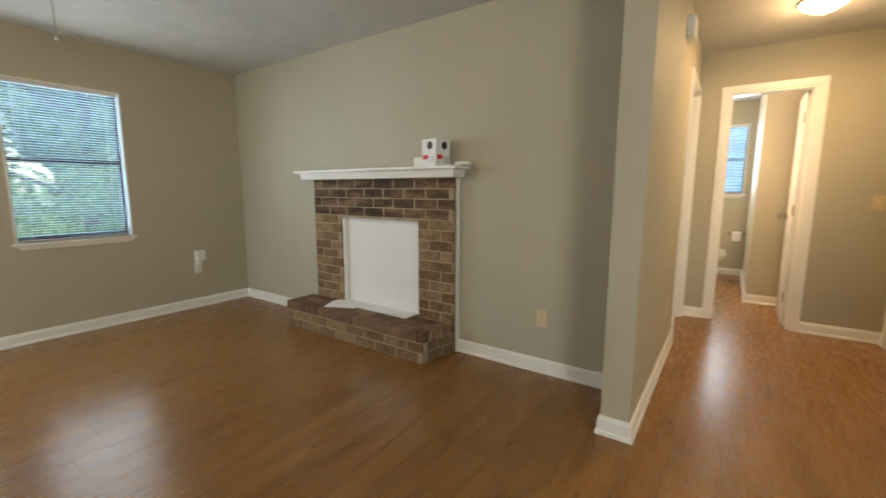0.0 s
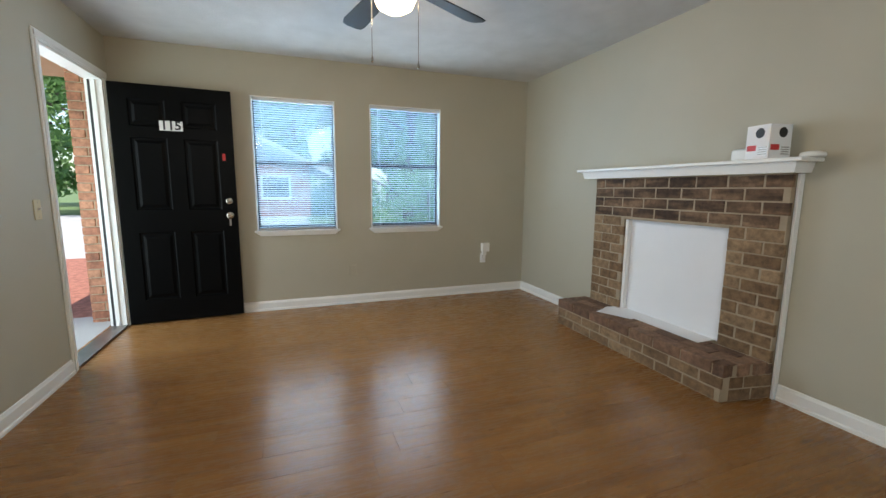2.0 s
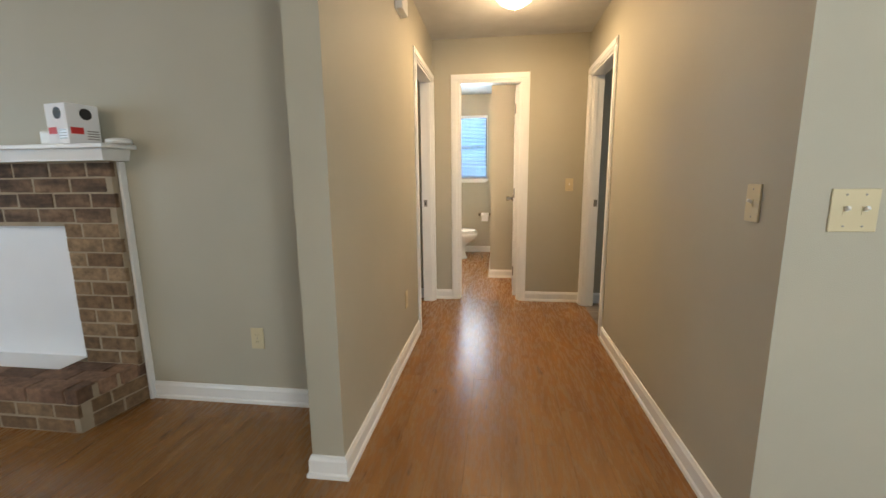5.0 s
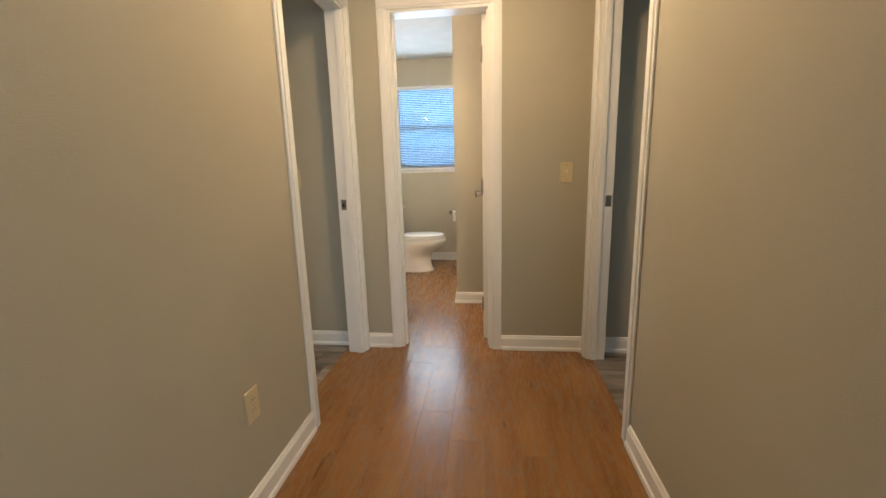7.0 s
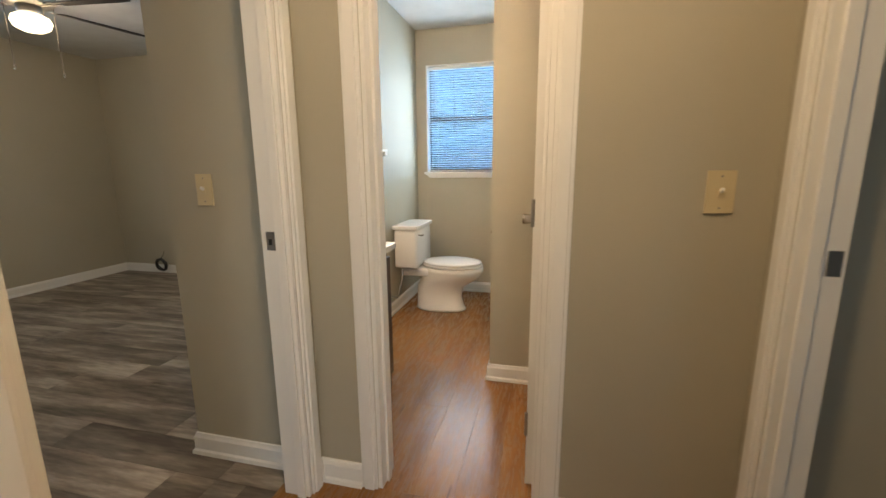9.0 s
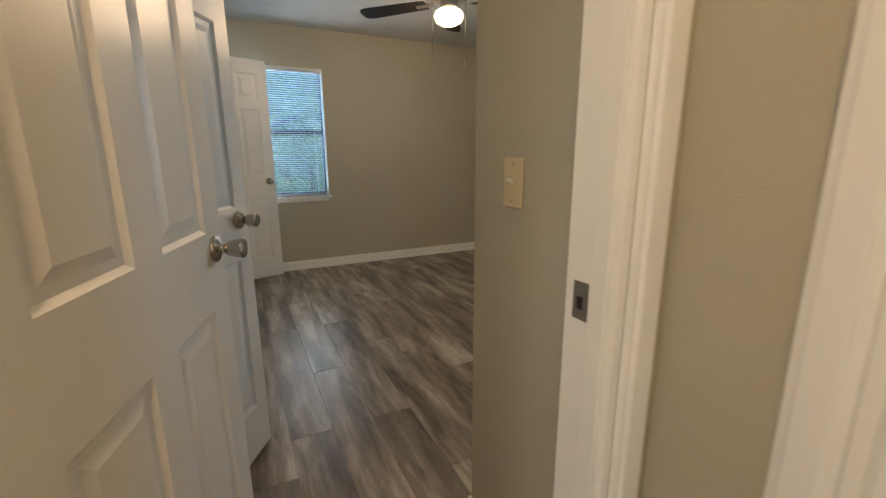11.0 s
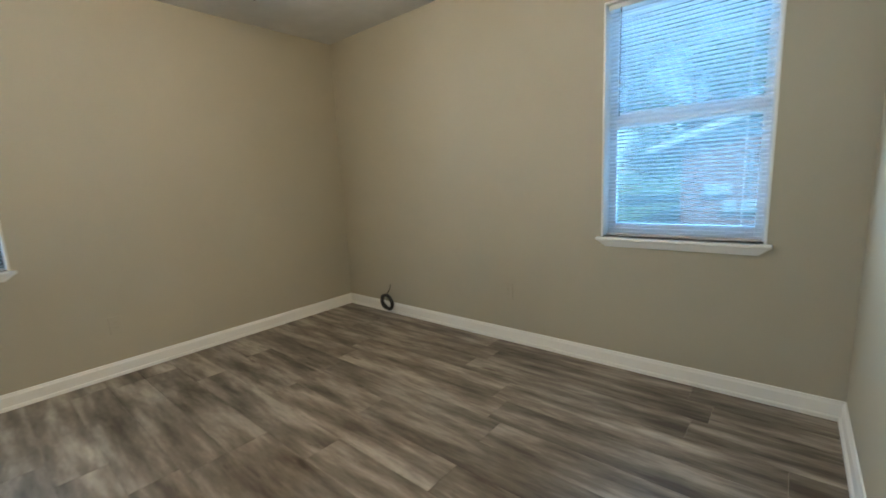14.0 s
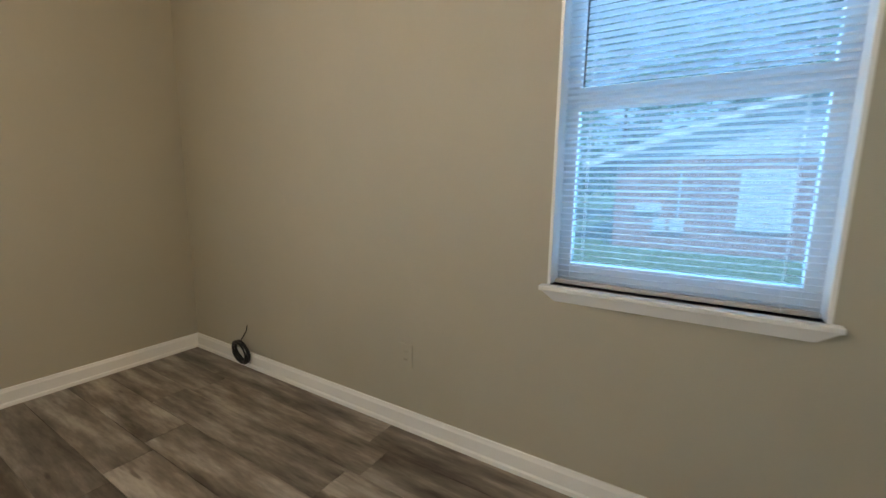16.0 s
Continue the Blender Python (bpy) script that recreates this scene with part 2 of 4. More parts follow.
def glass_mat(name="window_glass", tint=(0.90, 0.96, 0.97), haze=0.02):
    m, nt, bs = nodes_of(name)
    tr = nt.nodes.new("ShaderNodeBsdfTransparent")
    tr.inputs[0].default_value = (*tint, 1)
    gl = nt.nodes.new("ShaderNodeBsdfGlossy")
    gl.inputs["Roughness"].default_value = 0.02
    fr = nt.nodes.new("ShaderNodeFresnel")
    fr.inputs[0].default_value = 1.45
    mx = nt.nodes.new("ShaderNodeMixShader")
    link(nt, fr.outputs[0], mx.inputs[0])
    link(nt, tr.outputs[0], mx.inputs[1])
    link(nt, gl.outputs[0], mx.inputs[2])
    # translucent share puts the bright haze over the view into the pane
    haze_film = nt.nodes.new("ShaderNodeBsdfTranslucent")
    haze_film.inputs[0].default_value = (0.75, 0.82, 0.88, 1)
    hazed = nt.nodes.new("ShaderNodeMixShader")
    hazed.inputs[0].default_value = haze
    link(nt, mx.outputs[0], hazed.inputs[1])
    link(nt, haze_film.outputs[0], hazed.inputs[2])
    link(nt, hazed.outputs[0], nt.nodes["Material Output"].inputs[0])
    return m


GLASS = glass_mat()
# tint darkens the bright outdoors behind the pane, with a stronger haze
DIMGLASS = glass_mat("dimming_glass", (0.46, 0.58, 0.66), 0.036)


def glow_mat(name, color, strength):
    m, nt, bs = nodes_of(name)
    bs.inputs["Base Color"].default_value = (0.85, 0.82, 0.75, 1)
    bs.inputs["Roughness"].default_value = 0.3
    bs.inputs["Emission Color"].default_value = (*color, 1)
    bs.inputs["Emission Strength"].default_value = strength
    return m


GLOBE = glow_mat("lit_frosted_glass", (1.0, 0.80, 0.50), 2.6)


# ---- building helpers ----
def part(name, bm, material, parent=None, label="", smooth=False):
    """One mesh object from a bmesh, under a thing or a part."""
    me = bpy.data.meshes.new(name)
    bm.to_mesh(me)
    bm.free()
    if smooth:
        for p in me.polygons:
            p.use_smooth = True
    me.materials.append(material)
    ob = new(name, me)
    if parent is not None:
        ob.parent = parent
    if label:
        tagged(ob, label)
    return ob


def empty(name, m, label, category, group="", kind=""):
    e = new(name)
    e.empty_display_size = 0.1
    e.matrix_basis = m
    return tagged(e, label, category, group, kind)


def add_box(bm, x0, x1, y0, y1, z0, z1, bevel=0.0, m=None):
    vs = [bm.verts.new(Vector((x, y, z)) if m is None else m @ Vector((x, y, z))) for x in (x0, x1) for y in (y0, y1) for z in (z0, z1)]
    fs = [bm.faces.new([vs[i] for i in q]) for q in ((0, 1, 3, 2), (4, 6, 7, 5), (0, 4, 5, 1), (2, 3, 7, 6), (0, 2, 6, 4), (1, 5, 7, 3))]
    if bevel:
        es = {e for f in fs for e in f.edges}
        bmesh.ops.bevel(bm, geom=list(es), offset=bevel, segments=2, affect="EDGES", profile=0.5)
    return vs


def box(x0, x1, y0, y1, z0, z1, bevel=0.0):
    bm = bmesh.new()
    add_box(bm, x0, x1, y0, y1, z0, z1, bevel)
    return bm


def lathe(profile, seg=24, bm=None, m=None, cap=True):
    """Turn (radius, height) pairs round z."""
    bm = bm or bmesh.new()
    rings = []
    for r, z in profile:
        ring = []
        for i in range(seg):
            a = 2 * math.pi * i / seg
            p = Vector((r * math.cos(a), r * math.sin(a), z))
            ring.append(bm.verts.new(m @ p if m else p))
        rings.append(ring)
    for a, b in zip(rings, rings[1:]):
        for i in range(seg):
            j = (i + 1) % seg
            bm.faces.new((a[i], a[j], b[j], b[i]))
    if cap:
        bm.faces.new(list(reversed(rings[0])))
        bm.faces.new(rings[-1])
    return bm


def tube(points, r, seg=8, bm=None):
    bm = bm or bmesh.new()
    pts = [Vector(p) for p in points]
    rings = []
    for i, p in enumerate(pts):
        d = (pts[min(i + 1, len(pts) - 1)] - pts[max(i - 1, 0)]).normalized()
        q = d.to_track_quat("Z", "Y")
        rings.append([bm.verts.new(p + q @ Vector((r * math.cos(2 * math.pi * k / seg), r * math.sin(2 * math.pi * k / seg), 0))) for k in range(seg)])
    for a, b in zip(rings, rings[1:]):
        for k in range(seg):
            j = (k + 1) % seg
            bm.faces.new((a[k], a[j], b[j], b[k]))
    bm.faces.new(list(reversed(rings[0])))
    bm.faces.new(rings[-1])
    return bm


def structure(name, bm, material, label, category):
    ob = part(name, bm, material)
    return tagged(ob, label, category, kind="structure")


H = 2.405


def wall(name, axis, f0, f1, a0, a1, holes=(), label="", top=H):
    """A wall of thickness f0..f1 that runs along axis from a0 to a1, with openings (a, b, z0, z1) through it."""
    bm = bmesh.new()

    def put(p, q, z0, z1):
        if q - p > 1e-5 and z1 - z0 > 1e-5:
            if axis == "x":
                add_box(bm, p, q, f0, f1, z0, z1)
            else:
                add_box(bm, f0, f1, p, q, z0, z1)
    at = a0
    for p, q, z0, z1 in sorted(holes):
        put(at, p, 0, top)
        put(p, q, 0, z0)
        put(p, q, z1, top)
        at = q
    put(at, a1, 0, top)
    return structure(name, bm, WALL, label or "greige painted drywall with light orange-peel texture", "wall")


# ---- large structure ----
wall("wall_west", "y", -4.75, -4.60, -0.60, 8.28, [(0.61, 1.36, 0.79, 2.03), (1.70, 2.46, 0.79, 2.03), (5.10, 5.86, 0.775, 2.03)])
wall("wall_south", "x", -0.565, -0.45, -4.60, 3.0, [(-4.49, -3.56, 0.0, 2.05), (1.20, 2.60, 0.85, 2.05)])
wall("wall_fireplace", "x", 3.515, 3.63, -4.60, -0.600, [(-2.937, -2.083, 0.22, 0.962)])
wall("wall_fin", "y", -0.600, -0.465, 3.02, 3.63)
wall("wall_hall_left", "y", -0.565, -0.465, 3.63, 5.535, [(4.69, 5.45, 0, 2.04)])
wall("wall_hall_end", "x", 5.535, 5.65, -0.565, 2.75, [(-0.235, 0.35, 0, 2.04)])
wall("wall_hall_right", "y", 0.915, 1.02, 2.825, 5.535, [(4.69, 5.43, 0, 2.04)])
wall("wall_dining", "x", 2.825, 2.95, 1.02, 3.0)
wall("wall_east", "y", 3.0, 3.15, -0.60, 2.95)
# unseen wall, added to stop sky light leaking in from the east
wall("wall_light_block_east", "y", 2.86, 3.0, 2.95, 8.13, [(3.80, 4.60, 0.80, 2.03)])
wall("wall_bedroom_vestibule", "x", 5.555, 5.65, -0.865, -0.565)
wall("wall_bedroom_east", "y", -1.06, -0.865, 5.555, 8.13)
wall("wall_bedroom_south", "x", 4.58, 4.685, -4.60, -0.565, [(-4.31, -3.70, 0, 2.04), (-1.87, -1.33, 0, 2.04)])
wall("wall_north", "x", 8.13, 8.28, -4.60, 3.0, [(-2.155, -1.385, 0.785, 2.05), (-0.77, -0.02, 1.15, 2.10)])
wall("wall_bath_return", "y", 0.06, 0.18, 6.45, 8.13)
wall("wall_bath_partition", "x", 6.45, 6.57, 0.18, 1.7)
wall("wall_bath_east", "y", 1.6, 1.7, 5.65, 6.45)
wall("wall_second_bedroom_east", "y", 2.75, 2.86, 2.95, 5.65, [(3.80, 4.60, 0.80, 2.03)])
structure("ceiling", box(-4.75, 3.15, -0.60, 8.28, H, H + 0.12), CEIL, "off-white textured ceiling with faint mottling", "ceiling")
floor_brown = structure("floor", box(-4.75, 3.15, -0.60, 8.28, -0.12, -0.004), MORTAR, "floor slab under brown and grey vinyl planks", "floor")

PROFILE = [(0, 0), (0.022, 0), (0.020, 0.016), (0.013, 0.022), (0.013, 0.074), (0.009, 0.082), (0.006, 0.092), (0, 0.094)]


def baseboard(x0, y0, x1, y1, e0=0.0, e1=0.0):
    """Moulded skirting from one plan point to the next; the room is on the left of that way. e0, e1 mitre the ends outwards (+) or inwards (-)."""
    p, q = Vector((x0, y0, 0)), Vector((x1, y1, 0))
    d = (q - p).normalized()
    n = Vector((-d.y, d.x, 0))
    bm = bmesh.new()
    a = [bm.verts.new(p + n * u - d * (e0 * u) + Vector((0, 0, v))) for u, v in PROFILE]
    b = [bm.verts.new(q + n * u + d * (e1 * u) + Vector((0, 0, v))) for u, v in PROFILE]
    for i in range(len(a)):
        j = (i + 1) % len(a)
        bm.faces.new((a[i], b[i], b[j], a[j]))
    bm.faces.new(a)
    bm.faces.new(list(reversed(b)))
    bmesh.ops.recalc_face_normals(bm, faces=bm.faces)
    return structure("baseboard", bm, TRIM, "white moulded baseboard with shoe edge", "baseboard")


IN, OUT = -1.0, 1.0
# living room
baseboard(-4.60, 3.515, -4.60, -0.45, IN, IN)
baseboard(-3.345, 3.515, -4.60, 3.515, 0, IN)
baseboard(-0.600, 3.515, -1.744, 3.515, IN, 0)
baseboard(-0.600, 3.02, -0.600, 3.515, OUT, IN)
baseboard(-0.465, 3.02, -0.600, 3.02, OUT, OUT)
baseboard(-0.465, 4.628, -0.465, 3.02, 0, OUT)
baseboard(-0.465, 5.535, -0.465, 5.512, IN, 0)
baseboard(-0.297, 5.535, -0.465, 5.535, 0, IN)
baseboard(0.915, 5.535, 0.412, 5.535, IN, 0)
baseboard(0.915, 5.492, 0.915, 5.535, 0, IN)
baseboard(0.915, 2.825, 0.915, 4.628, OUT, 0)
baseboard(3.0, 2.825, 0.915, 2.825, IN, OUT)
baseboard(3.0, -0.45, 3.0, 2.825, IN, IN)
baseboard(-3.495, -0.45, 3.0, -0.45, 0, IN)
# bedroom
baseboard(-4.60, 8.13, -4.60, 4.685, IN, IN)
baseboard(-1.06, 8.13, -4.60, 8.13, IN, IN)
baseboard(-1.06, 5.555, -1.06, 8.13, OUT, IN)
baseboard(-0.565, 5.555, -1.06, 5.555, 0, OUT)
baseboard(-3.635, 4.685, -1.94, 4.685)
baseboard(-1.26, 4.685, -0.70, 4.685)
# bathroom
baseboard(0.06, 8.13, -0.865, 8.13, IN, IN)
baseboard(0.06, 6.45, 0.06, 8.13, OUT, IN)
baseboard(1.6, 6.45, 0.06, 6.45, IN, OUT)
baseboard(-0.865, 8.13, -0.865, 6.30, IN, 0)
# second bedroom
baseboard(2.75, 5.535, 1.02, 5.535, IN, 0)


# ---- planks ----
def lay_planks(parent, x0, x1, y0, y1, along_x, wide, long, material, name="plank"):
    """Staggered planks over a rectangle, each its own object with a fine joint round it."""
    cache = {}
    rnd = random.Random(int(x0 * 100) + 7 * int(y0 * 100))
    a0, a1, b0, b1 = (x0, x1, y0, y1) if along_x else (y0, y1, x0, x1)
    b = b0
    g = 0.0002 if not along_x else 0.0005
    while b < b1 - 1e-4:
        be = min(b + wide, b1)
        a = a0 - rnd.random() * long * 0.9
        while a < a1 - 1e-4:
            s, e = max(a, a0), min(a + long, a1)
            a += long
            if e - s < 0.004:
                continue
            key = (round(e - s, 3), round(be - b, 3))
            if key not in cache:
                w, d = (key[0], key[1]) if along_x else (key[1], key[0])
                me = bpy.data.meshes.new(name)
                bm = bmesh.new()
                t = 0.0004 if not along_x else 0.0009
                lo = [bm.verts.new((x, y, -0.004)) for x, y in ((g, g), (w - g, g), (w - g, d - g), (g, d - g))]
                hi = [bm.verts.new((x, y, 0.0)) for x, y in ((t, t), (w - t, t), (w - t, d - t), (t, d - t))]
                bm.faces.new(hi)
                for i in range(4):
                    j = (i + 1) % 4
                    bm.faces.new((lo[i], lo[j], hi[j], hi[i]))
                bm.to_mesh(me)
                bm.free()
                me.materials.append(material)
                cache[key] = me
            ob = new(name, cache[key])
            ob.parent = parent
            ob.location = (s, b, 0) if along_x else (b, s, 0)
        b = be


# ---- doors, casings ----
def casing(name, axis, face, side, a0, a1, top, label, wide=0.062):
    """Three moulded boards round an opening, on the wall face at `face`, standing out towards side (+1 or -1)."""
    root = empty(name, Matrix(), label, "door trim", kind="structure")
    for nm, p, q, z0, z1 in (("side_casing", a0 - wide, a0, 0, top), ("side_casing", a1, a1 + wide, 0, top), ("head_casing", a0 - wide, a1 + wide, top, top + wide)):
        bm = bmesh.new()
        inset = 0.012
        for k, (t, i) in enumerate(((0.011, 0.0), (0.018, inset))):
            pp, qq, zz0, zz1 = p + (i if k else 0), q - (i if k else 0), z0 if nm == "side_casing" or not k else z0 + i, z1 if nm == "side_casing" else z1 - (i if k else 0)
            f0, f1 = sorted((face + side * 0.0005, face + side * t))
            if axis == "x":
                add_box(bm, pp, qq, f0, f1, zz0, zz1, 0.003)
            else:
                add_box(bm, f0, f1, pp, qq, zz0, zz1, 0.003)
        part(nm, bm, TRIM, root)
    return root


def jamb(root, axis, f0, f1, a0, a1, top, thick=0.016, mid=None):
    """Lining boards inside an opening, with a stop strip, as parts of its trim."""
    mid = mid if mid is not None else (f0 + f1) / 2
    for nm, p, q, z0, z1 in (("jamb", a0, a0 + thick, 0, top), ("jamb", a1 - thick, a1, 0, top), ("head_jamb", a0 + thick, a1 - thick, top - thick, top)):
        bm = bmesh.new()
        if axis == "x":
            add_box(bm, p, q, f0 - 0.001, f1 + 0.001, z0, z1, 0.001)
        else:
            add_box(bm, f0 - 0.001, f1 + 0.001, p, q, z0, z1, 0.001)
        part(nm, bm, TRIM, root)
    for p, q in ((a0 + thick, a0 + thick + 0.011), (a1 - thick - 0.011, a1 - thick)):
        bm = bmesh.new()
        if axis == "x":
            add_box(bm, p, q, mid - 0.018, mid + 0.014, 0, top - thick, 0.002)
        else:
            add_box(bm, mid - 0.018, mid + 0.014, p, q, 0, top - thick, 0.002)
        part("door_stop", bm, TRIM, root)


def panel_door_mesh(w, h, thick=0.035):
    """A six-panel slab: hinge edge at x=0, from y=-thick/2 to thick/2."""
    bm = bmesh.new()
    st, mid = 0.105 * w / 0.76, 0.10 * w / 0.76
    pw = (w - 2 * st - mid) / 2
    cols = [(st, st + pw), (st + pw + mid, w - st)]
    rows = [(0.20, 0.80), (0.99, 1.60), (1.69, 1.91)]
    rows = [(a * h / 2.03, b * h / 2.03) for a, b in rows]
    xs = sorted({0, w, *[v for c in cols for v in c]})
    zs = sorted({0, h, *[v for r in rows for v in r]})
    for s in (-1, 1):
        yf = s * thick / 2

        def quad(pts):
            vs = [bm.verts.new(p) for p in pts]
            bm.faces.new(vs if s < 0 else list(reversed(vs)))
        for xa, xb in zip(xs, xs[1:]):
            for za, zb in zip(zs, zs[1:]):
                if (xa, xb) in cols and (za, zb) in rows:
                    rings = []
                    for ins, dep in ((0, 0), (0.010, 0.009), (0.026, 0.009), (0.048, 0.002)):
                        y = yf - s * dep
                        rings.append([(xa + ins, y, za + ins), (xb - ins, y, za + ins), (xb - ins, y, zb - ins), (xa + ins, y, zb - ins)])
                    for r0, r1 in zip(rings, rings[1:]):
                        for i in range(4):
                            j = (i + 1) % 4
                            quad((r0[i], r0[j], r1[j], r1[i]))
                    quad(rings[-1])
                else:
                    quad(((xa, yf, za), (xb, yf, za), (xb, yf, zb), (xa, yf, zb)))
    t = thick / 2
    for pts in (((0, -t, 0), (0, t, 0), (0, t, h), (0, -t, h)), ((w, t, 0), (w, -t, 0), (w, -t, h), (w, t, h)),
                ((0, t, 0), (0, -t, 0), (w, -t, 0), (w, t, 0)), ((0, -t, h), (0, t, h), (w, t, h), (w, -t, h))):
        bm.faces.new([bm.verts.new(p) for p in pts])
    bmesh.ops.remove_doubles(bm, verts=bm.verts, dist=0.0002)
    return bm


KNOB = [(0.032, 0.0), (0.033, 0.004), (0.029, 0.010), (0.017, 0.014), (0.012, 0.018), (0.012, 0.028), (0.018, 0.033), (0.0205, 0.040), (0.022, 0.052), (0.0245, 0.064), (0.0245, 0.069), (0.021, 0.072), (0.008, 0.070)]


def panel_door(name, hinge, free, w, h, material, label, knob_mat=NICKEL, z=0.012, both=True):
    """A door leaf from its hinge point towards its free edge in plan."""
    ang = math.degrees(math.atan2(free[1] - hinge[1], free[0] - hinge[0]))
    root = empty(name, pose(hinge[0], hinge[1], z, 0, 0, ang), label, "door")
    part("leaf", panel_door_mesh(w, h), material, root)
    for s in ((-1, 1) if both else (-1,)):
        m = pose(w - 0.062, s * 0.0175, 0.94, -90 * s)
        part("knob", lathe(KNOB, 24, m=m), knob_mat, root, "rounded metal door knob", True)
    bm = box(w - 0.0005, w + 0.0015, -0.012, 0.012, 0.91, 0.97, 0.0005)
    part("latch_plate", bm, STEEL, root)
    for hz in (0.25, 1.02, 1.80):
        part("hinge", tube([(-0.004, 0.019, hz - 0.045), (-0.004, 0.019, hz + 0.045)], 0.006), STEEL, root, "dull metal hinge knuckle")
    return root


lt = "white moulded casing and jambs round an interior doorway"
c = casing("door_trim_1", "y", -0.465, 1, 4.69, 5.45, 2.04, lt)
jamb(c, "y", -0.565, -0.465, 4.69, 5.45, 2.04, mid=-0.490)
bm = box(-0.548, -0.516, 5.4325, 5.4345, 0.920, 0.982, 0.0008)
part("strike_plate", bm, STEEL, c, "dull steel strike plate")
# black slip on the plate stands for the shade inside the hole
bm = box(-0.539, -0.527, 5.4315, 5.4328, 0.938, 0.958)
part("latch_hole_shade", bm, DARKGAP, c)
c = casing("door_trim_2", "y", 0.915, -1, 4.69, 5.43, 2.04, lt)
jamb(c, "y", 0.915, 1.02, 4.69, 5.43, 2.04, mid=0.955)
part("strike_plate", box(0.982, 1.012, 5.4125, 5.4145, 0.92, 0.982, 0.0006), STEEL, c, "dull steel strike plate")
c = casing("door_trim_3", "x", 5.535, -1, -0.235, 0.35, 2.04, lt)
jamb(c, "x", 5.535, 5.65, -0.235, 0.35, 2.04)
c = casing("door_trim_4", "x", 4.685, 1, -4.31, -3.70, 2.04, "white casing round the closet doorway")
jamb(c, "x", 4.58, 4.685, -4.31, -3.70, 2.04)
c = casing("door_trim_5", "x", 4.685, 1, -1.87, -1.33, 2.04, "white casing round the closet doorway")
jamb(c, "x", 4.58, 4.685, -1.87, -1.33, 2.04)
c = casing("door_trim_6", "x", -0.45, 1, -4.49, -3.56, 2.05, "white casing round the front doorway", 0.058)
jamb(c, "x", -0.565, -0.45, -4.49, -3.56, 2.05)
part("weatherstrip", box(-4.4738, -4.466, -0.545, -0.515, 0.017, 2.03, 0.001), DARKGAP, c, "black rubber weatherstrip")
part("threshold", box(-4.474, -3.576, -0.565, -0.44, 0.0, 0.016, 0.004), STEEL, c, "scuffed aluminium threshold")

panel_door("bedroom_door", (-0.577, 4.71), (-1.285, 4.907), 0.735, 2.02, DOORW, "white six-panel bedroom door standing open")
panel_door("closet_door", (-1.34, 4.712), (-1.77, 4.966), 0.53, 2.02, DOORW, "white six-panel closet door standing ajar", both=False)
panel_door("closet_door", (-4.285, 4.715), (-4.465, 5.313), 0.625, 2.02, DOORW, "white six-panel closet door opened against the window", both=False)
panel_door("bathroom_door", (0.314, 5.670), (0.326, 6.24), 0.57, 2.02, DOORW, "white six-panel bathroom door opened inwards")

front = panel_door("front_door", (-4.492, -0.425), (-4.548, 0.44), 0.885, 2.02, DOORB, "black six-panel entrance door opened against the wall", both=False)
for ob in [o for o in front.children if o.name.startswith("knob")]:
    bpy.data.objects.remove(ob)
# the room-side face of the open leaf looks towards +x, which is its -y side
part("knob", lathe(KNOB, 24, m=pose(0.823, -0.0175, 0.93, 90)), NICKEL, front, "polished metal door knob", True)
part("deadbolt", lathe([(0.030, 0), (0.031, 0.006), (0.026, 0.014), (0.020, 0.018)], 24, m=pose(0.823, -0.0175, 1.06, 90)), NICKEL, front, "round metal deadbolt", True)
part("key", box(0.815, 0.831, -0.050, -0.047, 0.84, 0.90, 0.001), STEEL, front, "hanging metal key")
part("sticker", box(0.79, 0.815, -0.0185, -0.0178, 1.42, 1.48), REDINK, front, "small red sticker")
part("number_plate", box(0.335, 0.505, -0.0205, -0.0176, 1.655, 1.735, 0.001), WHITEP, front, "white number plate")


def text_part(body, size, m, material, parent, name="number"):
    cu = bpy.data.curves.new(name, "FONT")
    cu.body, cu.size, cu.align_x, cu.align_y, cu.extrude, cu.offset = body, size, "CENTER", "CENTER", 0.0006, 0.0025
    tmp = bpy.data.objects.new("text", cu)
    scene.collection.objects.link(tmp)
    me = bpy.data.meshes.new_from_object(tmp.evaluated_get(bpy.context.evaluated_depsgraph_get()))
    bpy.data.objects.remove(tmp)
    me.materials.append(material)
    ob = new(name, me)
    ob.parent = parent
    ob.matrix_basis = m
    return ob


text_part("115", 0.10, pose(0.42, -0.0215, 1.695, 90, 0, 0), BLACKINK, front)


